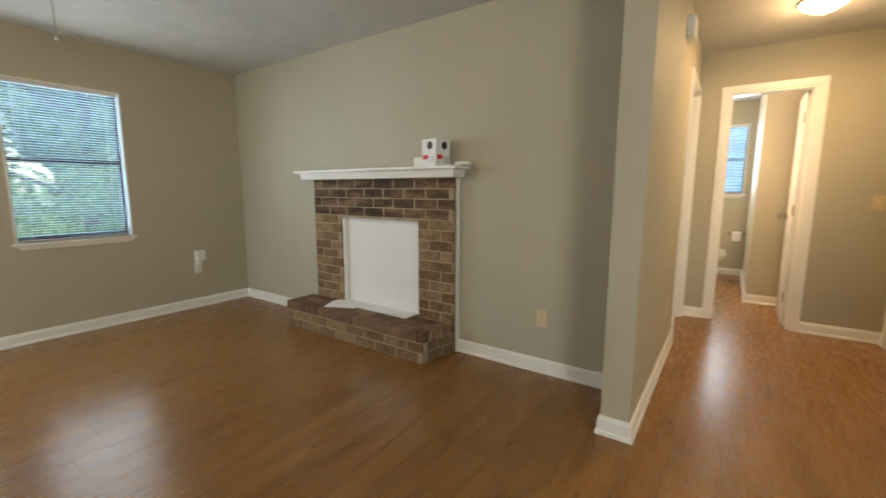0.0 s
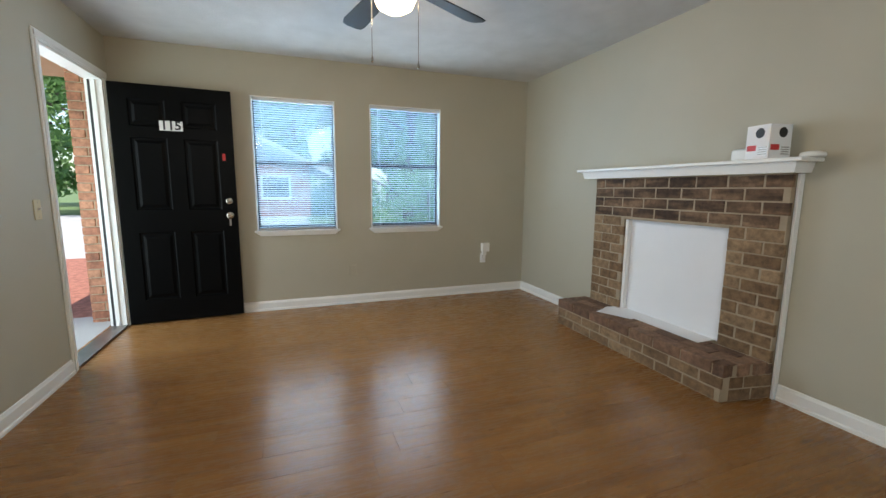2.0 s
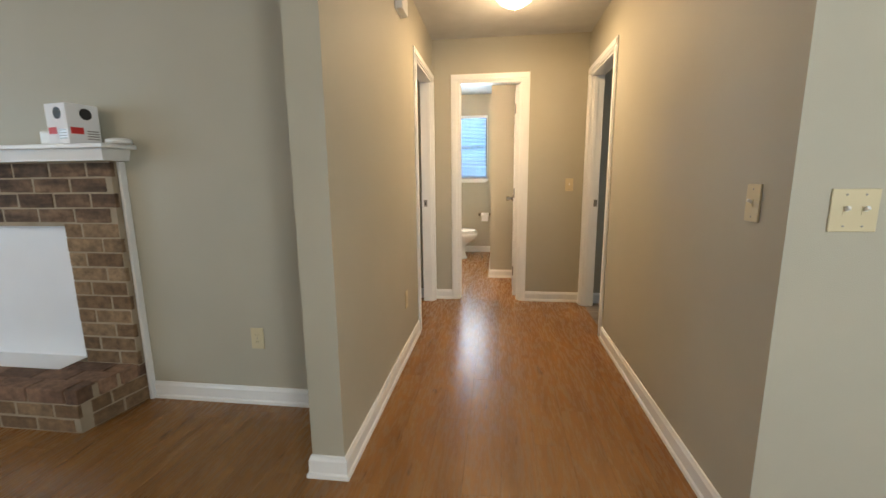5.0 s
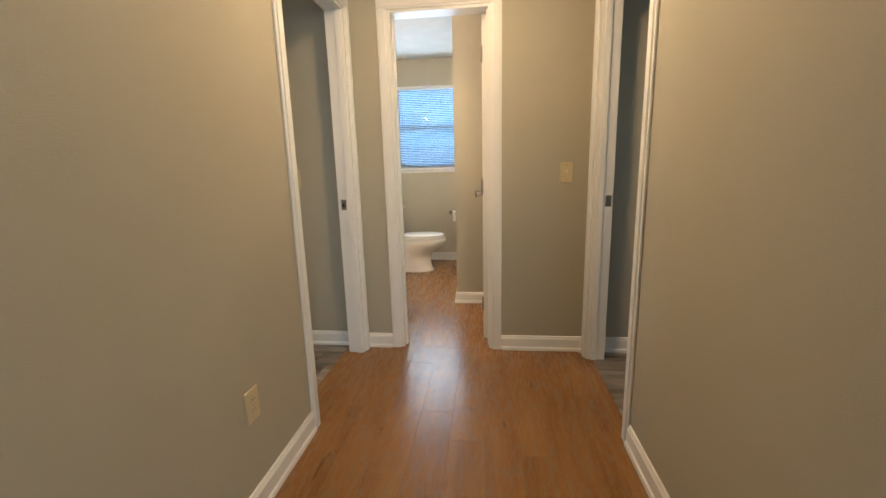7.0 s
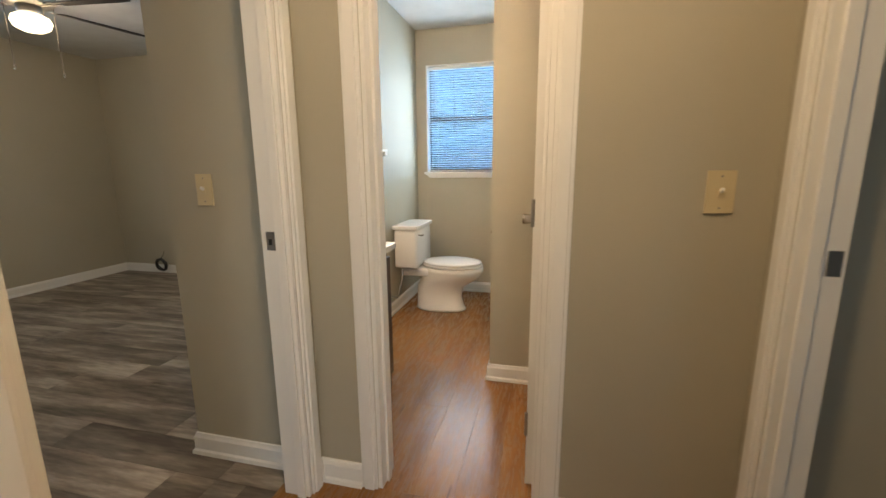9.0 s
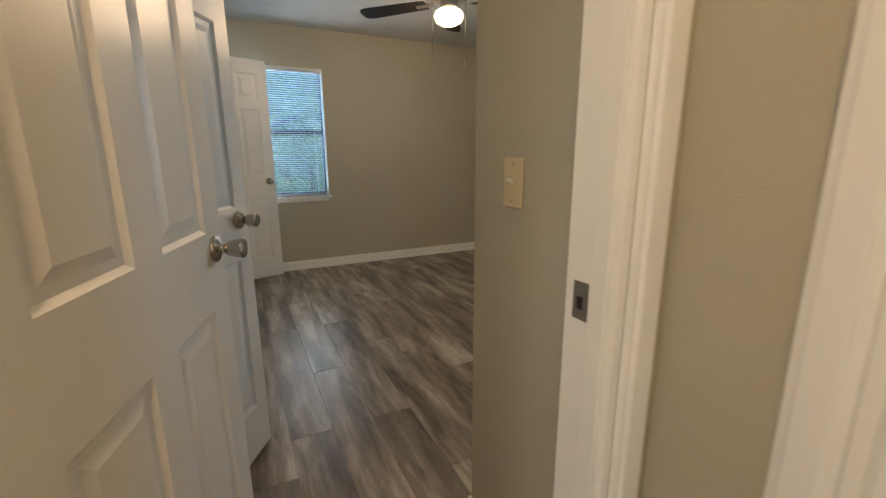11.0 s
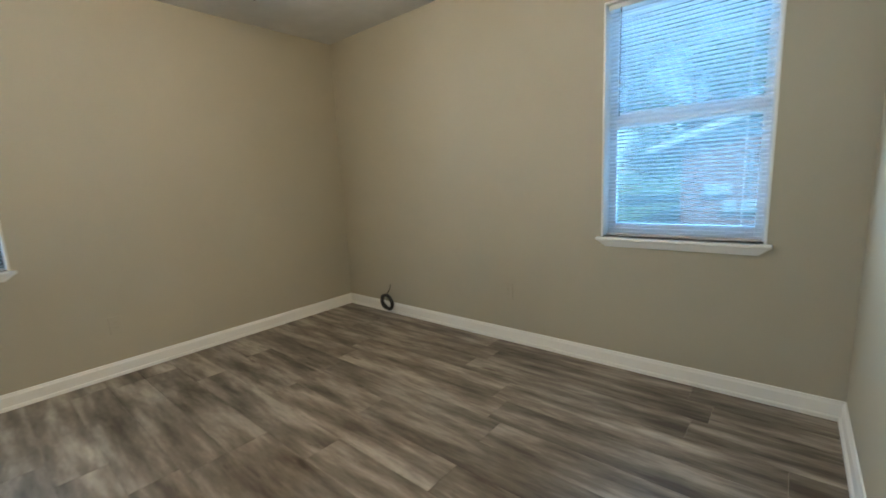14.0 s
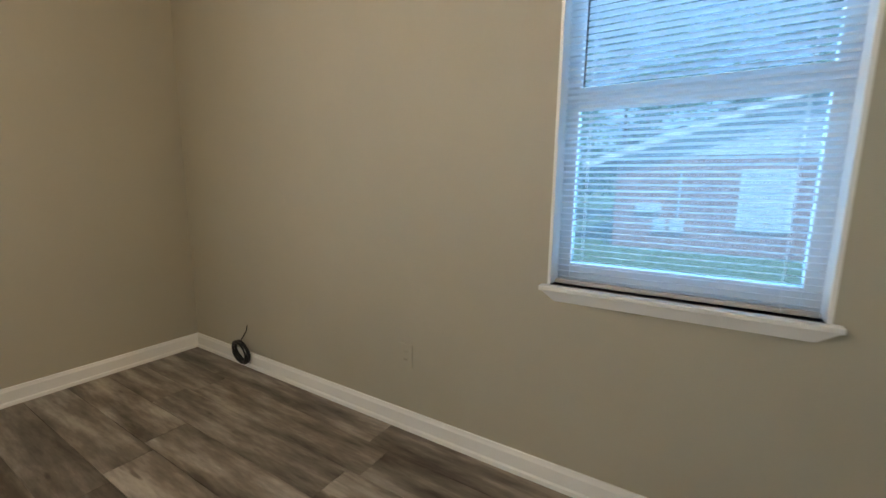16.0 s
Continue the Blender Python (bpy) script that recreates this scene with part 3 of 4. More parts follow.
# ---- windows ----
def window(name, axis, f_in, f_out, a0, a1, z0, z1, frame_mat, label, slat_tilt, seed, wide_frame=0.03, drop=-0.009, glass=GLASS):
    """A sash window in an opening: frame, two sashes, panes, sill with apron, and a mini blind of its own."""
    s = 1 if f_out > f_in else -1

    def P(a, d, z):
        """a along the wall, d metres into the wall from the room face."""
        return (a, f_in + s * d, z) if axis == "x" else (f_in + s * d, a, z)

    def bx(bm, p, q, d0, d1, za, zb, bev=0.0):
        x, y, z = P(p, d0, za), P(q, d1, zb), None
        add_box(bm, min(x[0], y[0]), max(x[0], y[0]), min(x[1], y[1]), max(x[1], y[1]), za, zb, bev)
    root = empty(name, Matrix(), label, "window", kind="structure")
    zm = z0 + (z1 - z0) * 0.515
    d0, d1 = 0.085, 0.125
    wf = wide_frame
    for nm, p, q, za, zb in (("side_frame", a0, a0 + wf, z0, z1), ("side_frame", a1 - wf, a1, z0, z1), ("head_frame", a0 + wf, a1 - wf, z1 - wf, z1), ("bottom_rail", a0 + wf, a1 - wf, z0, z0 + wf * 1.3), ("meeting_rail", a0 + wf, a1 - wf, zm - wf * 0.65, zm + wf * 0.65)):
        bm = bmesh.new()
        bx(bm, p, q, d0, d1, za, zb, 0.003)
        part(nm, bm, frame_mat, root)
    for za, zb, dd in ((z0 + wf * 1.3, zm - wf * 0.65, 0.100), (zm + wf * 0.65, z1 - wf, 0.110)):
        bm = bmesh.new()
        bx(bm, a0 + wf, a1 - wf, dd, dd + 0.004, za, zb)
        g = part("pane", bm, glass, root)
        g.visible_shadow = False
    # white reveal lining
    for p, q, za, zb in ((a0, a0 + 0.012, z0, z1), (a1 - 0.012, a1, z0, z1), (a0 + 0.012, a1 - 0.012, z1 - 0.012, z1)):
        bm = bmesh.new()
        bx(bm, p, q, -0.003, 0.084, za, zb, 0.001)
        part("reveal", bm, TRIM, root)
    # sill: nosed board on a bevelled apron
    bm = bmesh.new()
    bx(bm, a0 - 0.022, a1 + 0.022, -0.035, 0.084, z0 - 0.018, z0, 0.004)
    part("window_sill", bm, TRIM, root)
    bm = bmesh.new()
    vs = []
    for a, i in ((a0 - 0.015, 1), (a1 + 0.015, -1)):
        for d, z, inset in ((-0.026, z0 - 0.0185, 0), (0.0, z0 - 0.0185, 0), (0.0, z0 - 0.055, 0.045), (-0.012, z0 - 0.055, 0.045)):
            vs.append(bm.verts.new(P(a + i * inset, d, z)))
    bm.faces.new(vs[:4])
    bm.faces.new(list(reversed(vs[4:])))
    for i in range(4):
        j = (i + 1) % 4
        bm.faces.new((vs[i], vs[4 + i], vs[4 + j], vs[j]))
    bmesh.ops.recalc_face_normals(bm, faces=bm.faces)
    part("apron", bm, TRIM, root)
    # blind
    rnd = random.Random(seed)
    blind = empty("window_blind", Matrix(), "white mini blind with open slats in a window", "blind", "window blinds")
    bm = bmesh.new()
    bx(bm, a0 + 0.016, a1 - 0.016, 0.020, 0.046, z1 - 0.040, z1 - 0.014, 0.002)
    part("head_rail", bm, WHITEP, blind)
    bm = bmesh.new()
    zb = z0 + 0.012 + drop
    bx(bm, a0 + 0.02, a1 - 0.02, 0.022, 0.044, zb, zb + 0.014, 0.003)
    part("bottom_rail", bm, RAIL, blind, "dusty bottom rail")
    L = a1 - a0 - 0.044
    me = bpy.data.meshes.new("slat")
    bm = bmesh.new()
    cols = []
    for e in (-L / 2, L / 2):
        cols.append([bm.verts.new((e, u * 0.0125, 0.0016 * (1 - u * u))) for u in (-1, -0.4, 0.4, 1)] + [bm.verts.new((e, u * 0.0125, 0.0016 * (1 - u * u) - 0.0004)) for u in (1, 0.4, -0.4, -1)])
    for i in range(8):
        j = (i + 1) % 8
        bm.faces.new((cols[0][i], cols[0][j], cols[1][j], cols[1][i]))
    bm.faces.new(cols[0])
    bm.faces.new(list(reversed(cols[1])))
    bmesh.ops.recalc_face_normals(bm, faces=bm.faces)
    bm.to_mesh(me)
    bm.free()
    me.materials.append(SLAT)
    z = zb + 0.026
    turn = 0 if axis == "x" else 90
    while z < z1 - 0.045:
        ob = new("slat", me)
        ob.parent = blind
        x, y, _ = P((a0 + a1) / 2, 0.033, 0)
        ob.matrix_basis = pose(x, y, z, 0, 0, turn) @ pose(0, 0, 0, slat_tilt + rnd.uniform(-2.5, 2.5), rnd.uniform(-0.12, 0.12), 0)
        z += 0.0205
    for f in (0.14, 0.86):
        a = a0 + (a1 - a0) * f
        for d in (0.019, 0.047):
            part("ladder_cord", tube([P(a, d, zb), P(a, d, z1 - 0.03)], 0.0008, 5), SLAT, blind)
    a = a0 + 0.085
    part("tilt_wand", tube([P(a, 0.012, z1 - 0.04), P(a, 0.010, zm + 0.02)], 0.0032, 6), BRONZE if frame_mat is VINYL else SLAT, blind, "thin hanging tilt wand")
    return root


wl = "sash window with dark aluminium frame and white sill"
window("window_1", "y", -4.60, -4.75, 0.61, 1.36, 0.79, 2.03, BRONZE, wl, -24, 1)
window("window_2", "y", -4.60, -4.75, 1.70, 2.46, 0.79, 2.03, BRONZE, wl, -10, 2)
window("window_3", "y", -4.60, -4.75, 5.10, 5.86, 0.775, 2.03, BRONZE, wl, -9, 3)
window("window_4", "x", 8.13, 8.28, -2.155, -1.385, 0.785, 2.05, VINYL, "white vinyl sash window with bevelled white sill", -16, 4, 0.055, -0.008, DIMGLASS)
window("window_6", "x", -0.45, -0.565, 1.20, 2.60, 0.85, 2.05, BRONZE, "wide sash window in the dining wall with white sill", -9, 6)
# unseen window, added only to let fill light into the second bedroom
window("window_fill_7", "y", 2.75, 2.86, 3.80, 4.60, 0.80, 2.03, BRONZE, "unseen sash window added to brighten the second bedroom", -9, 7)
window("window_5", "x", 8.13, 8.28, -0.77, -0.02, 1.15, 2.10, BRONZE, "small bathroom sash window with white sill", -20, 5, glass=DIMGLASS)


# ---- fireplace ----
def brick_mesh(w, d, h, rnd):
    """A tumbled brick with slightly uneven, chamfered front edges; front is -y."""
    me = bpy.data.meshes.new("brick")
    bm = bmesh.new()
    j = lambda k=0.0012: rnd.uniform(-k, k)
    c = 0.004
    back = [bm.verts.new(p) for p in ((0, d, 0), (w, d, 0), (w, d, h), (0, d, h))]
    mid = [bm.verts.new((x + j(), c + j(), z + j())) for x, z in ((0, 0), (w, 0), (w, h), (0, h))]
    fr = [bm.verts.new((x + j(), j(), z + j())) for x, z in ((c, c), (w - c, c), (w - c, h - c), (c, h - c))]
    bm.faces.new(fr)
    bm.faces.new(list(reversed(back)))
    for a, b in ((back, mid), (mid, fr)):
        for i in range(4):
            k = (i + 1) % 4
            bm.faces.new((a[i], a[k], b[k], b[i]))
    bmesh.ops.recalc_face_normals(bm, faces=bm.faces)
    bm.to_mesh(me)
    bm.free()
    return me


fireplace = empty("fireplace", pose(0, 0, 0), "brick fireplace with smoke stains above a boarded-up opening", "fireplace")
FX0, FX1, FY = -3.285, -1.765, 3.446
OX0, OX1, OZ = -2.937, -2.083, 0.962
bm = bmesh.new()
add_box(bm, FX0 + 0.004, OX0 - 0.004, FY + 0.003, 3.514, 0.212, 1.292)
add_box(bm, OX1 + 0.004, FX1 - 0.004, FY + 0.003, 3.514, 0.212, 1.292)
add_box(bm, OX0 - 0.004, OX1 + 0.004, FY + 0.003, 3.514, OZ + 0.004, 1.292)
part("mortar_bed", bm, MORTAR, fireplace)
rnd = random.Random(5)
B_MESH = {}


def lay_brick(parent, x, y, z, w, d, h, material, rz=0):
    key = (round(w, 3), round(d, 3), round(h, 3), material.name, rnd.randrange(3))
    if key not in B_MESH:
        B_MESH[key] = brick_mesh(w, d, h, rnd)
        B_MESH[key].materials.append(material)
    ob = new("brick", B_MESH[key])
    ob.parent = parent
    ob.matrix_basis = pose(x, y, z, 0, 0, rz)
    return ob


COURSE = (1.292 - 0.22) / 14


def course(parent, x0, x1, y, z, h, material, shift, d=0.022, long=0.203):
    x = x0 - (long + 0.010) * shift
    while x < x1 - 0.02:
        a, b = max(x, x0), min(x + long, x1)
        if b - a > 0.03:
            lay_brick(parent, a, y + rnd.uniform(-0.0015, 0.0015), z, b - a, d, h, material)
        x += long + 0.010


for k in range(14):
    z = 0.22 + k * COURSE
    h = COURSE - 0.007
    sh = 0.5 * (k % 2)
    if z + h < OZ + 0.02:
        course(fireplace, FX0, OX0, FY, z, h, BRICK, sh)
        course(fireplace, OX1, FX1, FY, z, h, BRICK, sh)
    else:
        course(fireplace, FX0, FX1, FY, z, h, SOOT, sh)
# thin painted strip closing the brick to the wall
part("edge_strip", box(FX1 + 0.001, FX1 + 0.018, 3.480, 3.5145, 0.0, 1.289, 0.002), TRIM, fireplace, "narrow cream edge strip")
part("firebox_board", box(OX0 + 0.001, OX1 - 0.001, 3.500, 3.512, 0.221, OZ - 0.001), BOARD, fireplace, "white board closing the firebox")
part("board_batten", box(OX0 + 0.002, OX0 + 0.030, 3.462, 3.499, 0.222, OZ - 0.002, 0.002), TRIM, fireplace, "cream batten beside the board")
hearth = empty("hearth", pose(0, 0, 0), "raised brick hearth with dark worn top", "hearth")
HX0, HX1, HY = -3.345, -1.83, 3.155
SPLAY = (FX1 - HX1) / (3.514 - HY)
bm = bmesh.new()
plan = [(HX0 + 0.003, HY + 0.003), (HX1 - 0.003, HY + 0.003), (FX1 - 0.005, 3.514), (HX0 + 0.003, 3.514)]
lower, upper = ([bm.verts.new((x, y, z)) for x, y in plan] for z in (0.0, 0.212))
bm.faces.new(list(reversed(lower)))
bm.faces.new(upper)
for i in range(4):
    bm.faces.new((lower[i], lower[(i + 1) % 4], upper[(i + 1) % 4], upper[i]))
part("mortar_bed", bm, MORTAR, hearth)
lean = 90 - math.degrees(math.atan(SPLAY))
for k in range(2):
    z, h = 0.002 + k * 0.074, 0.066
    course(hearth, HX0, HX1, HY, z, h, BRICK, 0.5 * (k % 2), 0.05)
    for s0, w in (((0.058, 0.145), (0.211, 0.145)), ((0.058, 0.09), (0.156, 0.200)))[k]:
        lay_brick(hearth, HX1 + s0 * SPLAY, HY + s0, z, w, 0.05, h, BRICK, lean)
        lay_brick(hearth, HX0, HY + s0 + w, z, w, 0.05, h, BRICK, -90)
for row, y0 in enumerate((HY - 0.004, HY + 0.100, HY + 0.204)):
    x = HX0 - 0.004 - 0.1 * (row % 2)
    end = HX1 + 0.004 + SPLAY * (0.03, 0.14, 0.25)[row]
    while x < end - 0.02:
        a, e = max(x, HX0 - 0.004), min(x + 0.2, end)
        lay_brick(hearth, a, y0, 0.150, e - a, 0.095 if row < 2 else 0.086, 0.072 - 0.001 * row, HEARTHB)
        x += 0.209
lay_brick(hearth, FX1 - 0.075, 3.446, 0.150, 0.066, 0.066, 0.070, HEARTHB)

mantel = empty("mantel_shelf", pose(-2.505, 3.515, 1.292), "white painted mantel shelf with stepped moulding", "mantel")
bm = bmesh.new()
low, high = [(-0.853, -0.145), (0.786, -0.145), (0.786, -0.001), (-0.853, -0.001)], [(-0.865, -0.158), (0.798, -0.158), (0.798, -0.001), (-0.865, -0.001)]
rings = [[bm.verts.new((x, y, z)) for x, y in pts] for pts, z in ((low, 0.0), (low, 0.006), (high, 0.050), (high, 0.0545))]
for p, q in zip(rings, rings[1:]):
    for i in range(4):
        bm.faces.new((p[i], p[(i + 1) % 4], q[(i + 1) % 4], q[i]))
bm.faces.new(list(reversed(rings[0])))
bm.faces.new(rings[-1])
part("crown_mould", bm, TRIM, mantel, "sloping white moulding under the shelf")
part("shelf_board", box(-0.905, 0.838, -0.190, -0.001, 0.055, 0.076, 0.005), TRIM, mantel)
MZ = 1.3685


carton = empty("bulb_carton", pose(-1.885, 3.405, MZ, 0, 0, -10), "white printed carton with black discs and red bands", "box")
part("carton", box(-0.070, 0.070, -0.070, 0.070, 0.0, 0.182, 0.002), PAPER, carton)
for m in (pose(0, -0.0705, 0.0, 90), pose(0.0705, 0, 0, 90, 0, 90)):
    part("printed_disc", lathe([(0.027, 0), (0.027, 0.0006)], 20, m=m @ pose(0.012, 0.138, 0)), BLACKINK, carton)
    bm = bmesh.new()
    add_box(bm, -0.060, -0.005, 0.045, 0.075, 0, 0.0006, 0, m)
    part("printed_band", bm, REDINK, carton)
    bm = bmesh.new()
    for q in range(4):
        add_box(bm, 0.008, 0.060, 0.022 + q * 0.012, 0.027 + q * 0.012, 0, 0.0006, 0, m)
    part("printed_lines", bm, STEEL, carton)
p = empty("plastic_tub", pose(-2.03, 3.44, MZ), "small translucent white plastic tub on the mantel", "tub")
part("tub_body", box(-0.06, 0.045, -0.035, 0.035, 0, 0.070, 0.012), WHITEP, p)
p = empty("smoke_detector", pose(-1.68, 3.43, MZ), "round white plastic detector lying on the mantel", "detector")
part("detector_body", lathe([(0.05, 0), (0.055, 0.006), (0.052, 0.022), (0.03, 0.028)], 28), WHITEP, p, "", True)
# sheets of paper on the hearth
sheet = empty("paper_sheet", pose(-2.55, 3.40, 0.2245), "white paper sheets lying across the hearth", "paper")
bm = bmesh.new()
add_box(bm, -0.43, 0.42, -0.06, 0.10, 0, 0.0012)
part("sheet", bm, PAPER, sheet)
bm = bmesh.new()
add_box(bm, -0.14, 0.14, -0.11, 0.10, 0.0014, 0.0026, 0, pose(-0.27, -0.05, 0, 0, 0, 24))
part("sheet", bm, PAPER, sheet)


# ---- ceiling fans ----
def ceiling_fan(x, y, first, swing, label):
    f = empty("ceiling_fan", pose(x, y, 0), label, "ceiling fan", "ceiling fans")
    part("canopy", lathe([(0.085, 2.352), (0.088, 2.39), (0.075, 2.4045)], 32), STEEL, f, "", True)
    part("motor_housing", lathe([(0.06, 2.185), (0.12, 2.195), (0.135, 2.225), (0.135, 2.285), (0.115, 2.325), (0.07, 2.352)], 36), STEEL, f, "", True)
    part("switch_cup", lathe([(0.055, 2.135), (0.062, 2.15), (0.062, 2.1845)], 32), STEEL, f, "", True)
    g = part("light_globe", lathe([(0.005, 2.034), (0.05, 2.039), (0.085, 2.059), (0.10, 2.092), (0.09, 2.12), (0.063, 2.1345)], 36), GLOBE, f, "lit frosted glass globe", True)
    g.visible_shadow = False
    for k in range(5):
        b = part("blade", blade_mesh(), FANWOOD, f, "dark brown fan blade")
        b.matrix_basis = pose(0, 0, 2.178, 0, 0, first + 72 * k) @ pose(0, 0, 0, 11)
        bm = box(0.10, 0.24, -0.018, 0.018, -0.004, 0.002, 0.002)
        part("blade_iron", bm, STEEL, b)
    turn = Matrix.Rotation(radians(swing), 3, "Z")
    for dx, dy, z in ((0.0, -0.113, 1.80), (0.0, 0.113, 1.785)):
        ch = part("pull_chain", chain_mesh(z), NICKEL, f, "beaded pull chain")
        ch.location = turn @ Vector((dx, dy, 0))
    return f


def blade_mesh():
    bm = bmesh.new()
    pts = [(0.16, -0.050), (0.60, -0.068), (0.655, -0.058), (0.672, -0.03), (0.672, 0.03), (0.655, 0.058), (0.60, 0.068), (0.16, 0.050)]
    a = [bm.verts.new((px, py, 0.0025)) for px, py in pts]
    b = [bm.verts.new((px, py, 0.0085)) for px, py in pts]
    bm.faces.new(list(reversed(a)))
    bm.faces.new(b)
    for i in range(8):
        j = (i + 1) % 8
        bm.faces.new((a[i], a[j], b[j], b[i]))
    return bm


def chain_mesh(z):
    bm = tube([(0, 0, z + 0.03), (0, 0, 2.20)], 0.0022, 6)
    lathe([(0.002, z + 0.032), (0.006, z + 0.02), (0.0065, z + 0.006), (0.003, z)], 10, bm)
    return bm


ceiling_fan(-2.40, 1.43, 118, -10, "dark-bladed ceiling fan with a lit globe")
ceiling_fan(-2.80, 6.37, 150, -28, "dark-bladed ceiling fan with a lit globe")

hl = empty("hall_ceiling_light", pose(0.235, 4.68, 0), "flush dome light, lit, on the hall ceiling", "ceiling light")
part("base_ring", lathe([(0.135, 2.392), (0.145, 2.397), (0.145, 2.4045)], 36), NICKEL, hl, "", True)
g = part("glass_dome", lathe([(0.006, 2.325), (0.06, 2.332), (0.108, 2.36), (0.132, 2.3915)], 36), GLOBE, hl, "lit frosted glass dome", True)
g.visible_shadow = False
part("finial", lathe([(0.004, 2.305), (0.009, 2.312), (0.006, 2.3255)], 16), NICKEL, hl, "", True)


# copy of the hall dome, added to house the dining fill lamp
dl = copy_thing(hl, pose(1.40, 0.30, 0))
dl.name = "dining_ceiling_light"
tagged(dl, "unseen lit dome added round the dining fill lamp")
for child in dl.children:
    child.visible_shadow = False


# ---- plates ----
def plate(name, axis, face, side, a, z, kind, material, label, w=0.07, h=0.115):
    """A switch or outlet plate on a wall face, towards side."""
    if axis == "x":
        m = pose(a, face, z, 90, 0, 0 if side < 0 else 180)
    else:
        m = pose(face, a, z, 90, 0, 90 if side > 0 else -90)
    t = empty(name, m, label, "switch" if kind == "switch" else "outlet")
    part("plate", box(-w / 2, w / 2, -h / 2, h / 2, 0.0005, 0.0065, 0.0025), material, t)
    n = 2 if w > 0.1 else 1
    for i in range(n):
        cx = (i - (n - 1) / 2) * 0.046
        if kind == "switch":
            part("toggle_slot", box(cx - 0.006, cx + 0.006, -0.012, 0.012, 0.0066, 0.0078), material, t)
            bm = bmesh.new()
            add_box(bm, -0.004, 0.004, -0.005, 0.005, 0.0, 0.015, 0.001, pose(cx, 0.002, 0.0075, -28))
            part("toggle", bm, WHITEP, t, "small white toggle")
        elif kind == "outlet":
            for s in (-0.019, 0.019):
                part("socket", lathe([(0.0165, 0.0066), (0.0165, 0.0085), (0.0155, 0.009)], 20, m=pose(cx, s, 0)), material, t)
                # the shade inside the socket openings, drawn as thin black slips
                bm = bmesh.new()
                for d in (-0.006, 0.006):
                    add_box(bm, cx + d - 0.001, cx + d + 0.001, s - 0.002, s + 0.006, 0.0091, 0.0096)
                part("slot_shade", bm, BLACKINK, t)
        for s in (-0.042, 0.042) if kind == "switch" else (0.0,):
            part("screw", lathe([(0.003, 0.0066), (0.0025, 0.0078)], 10, m=pose(cx, s, 0)), STEEL, t)
    return t


plate("light_switch", "x", 5.555, -1, -0.88, 1.11, "switch", ALMOND, "almond toggle switch plate beside the bedroom doorway")
plate("light_switch", "x", 5.535, -1, 0.785, 1.11, "switch", ALMOND, "almond toggle switch plate on the hall end wall")
plate("light_switch", "x", 5.535, -1, 1.33, 1.11, "switch", ALMOND, "almond toggle switch plate inside the second bedroom")
plate("light_switch", "y", 0.915, -1, 2.98, 1.11, "switch", ALMOND, "almond toggle switch plate on the hall side wall")
plate("light_switch", "x", 2.825, -1, 1.07, 1.10, "switch", ALMOND, "double almond toggle switch plate on the corner wall", 0.116)
plate("wall_outlet", "y", -0.465, 1, 4.21, 0.39, "outlet", ALMOND, "almond duplex outlet low on the hall wall")
plate("wall_outlet", "x", 3.515, -1, -1.11, 0.37, "outlet", ALMOND, "almond duplex outlet beside the fireplace")
plate("wall_outlet", "y", -4.60, 1, 1.50, 0.35, "blank", WALL, "painted-over blank plate under the windows")
plate("wall_outlet", "y", -4.60, 1, 2.99, 0.41, "outlet", WHITEP, "white duplex outlet under a plugged-in adapter")
ad = empty("plug_adapter", pose(-4.60, 3.005, 0.53), "white boxy plug-in adapter above an outlet", "adapter")
part("adapter_body", box(0.001, 0.060, -0.045, 0.045, -0.045, 0.055, 0.008), WHITEP, ad)
part("adapter_neck", box(0.001, 0.035, -0.03, 0.02, -0.09, -0.0455, 0.006), WHITEP, ad)
ch = empty("door_chime", pose(-0.465, 4.20, 2.22), "white door chime box high on the hall wall", "chime")
part("chime_cover", box(0.001, 0.045, -0.075, 0.075, -0.065, 0.065, 0.006), WHITEP, ch)
part("chime_back", box(0.0005, 0.008, -0.080, 0.080, -0.07, 0.07, 0.002), TRIM, ch)
plate("wall_outlet", "x", 8.13, -1, -2.79, 0.36, "outlet", WALL, "painted-over outlet on the bedroom wall")
plate("light_switch", "x", -0.45, 1, -3.34, 1.06, "switch", ALMOND, "almond toggle switch plate beside the front doorway")
plate("wall_outlet", "y", -4.60, 1, 6.27, 0.335, "outlet", WALL, "painted-over outlet on the bedroom wall")
plate("wall_outlet", "x", 4.685, 1, -3.28, 0.40, "outlet", WALL, "painted-over outlet beside the closet")

# coil of cable in the bedroom corner
coil = empty("cable_coil", pose(-4.03, 8.085, 0.012, 0, 0, 0), "coil of black cable leaning on the baseboard", "cable")
pts = []
for i in range(7 * 28 + 1):
    a = 2 * math.pi * i / 28
    r = 0.066 + 0.008 * math.sin(i * 0.37) + 0.004 * math.sin(i * 0.11)
    pts.append((r * math.cos(a), -0.012 + 0.014 * math.sin(i * 0.05) + 0.02 * (0.6 - math.sin(a) * 0.6), 0.088 + r * math.sin(a)))
part("loops", tube(pts, 0.0055, 6), CABLE, coil, "", True)
part("tail", tube([(0.0, 0.0, 0.155), (0.006, 0.018, 0.18), (0.014, 0.036, 0.215), (0.017, 0.043, 0.25)], 0.003, 6), CABLE, coil, "cable end leaving the wall", True)


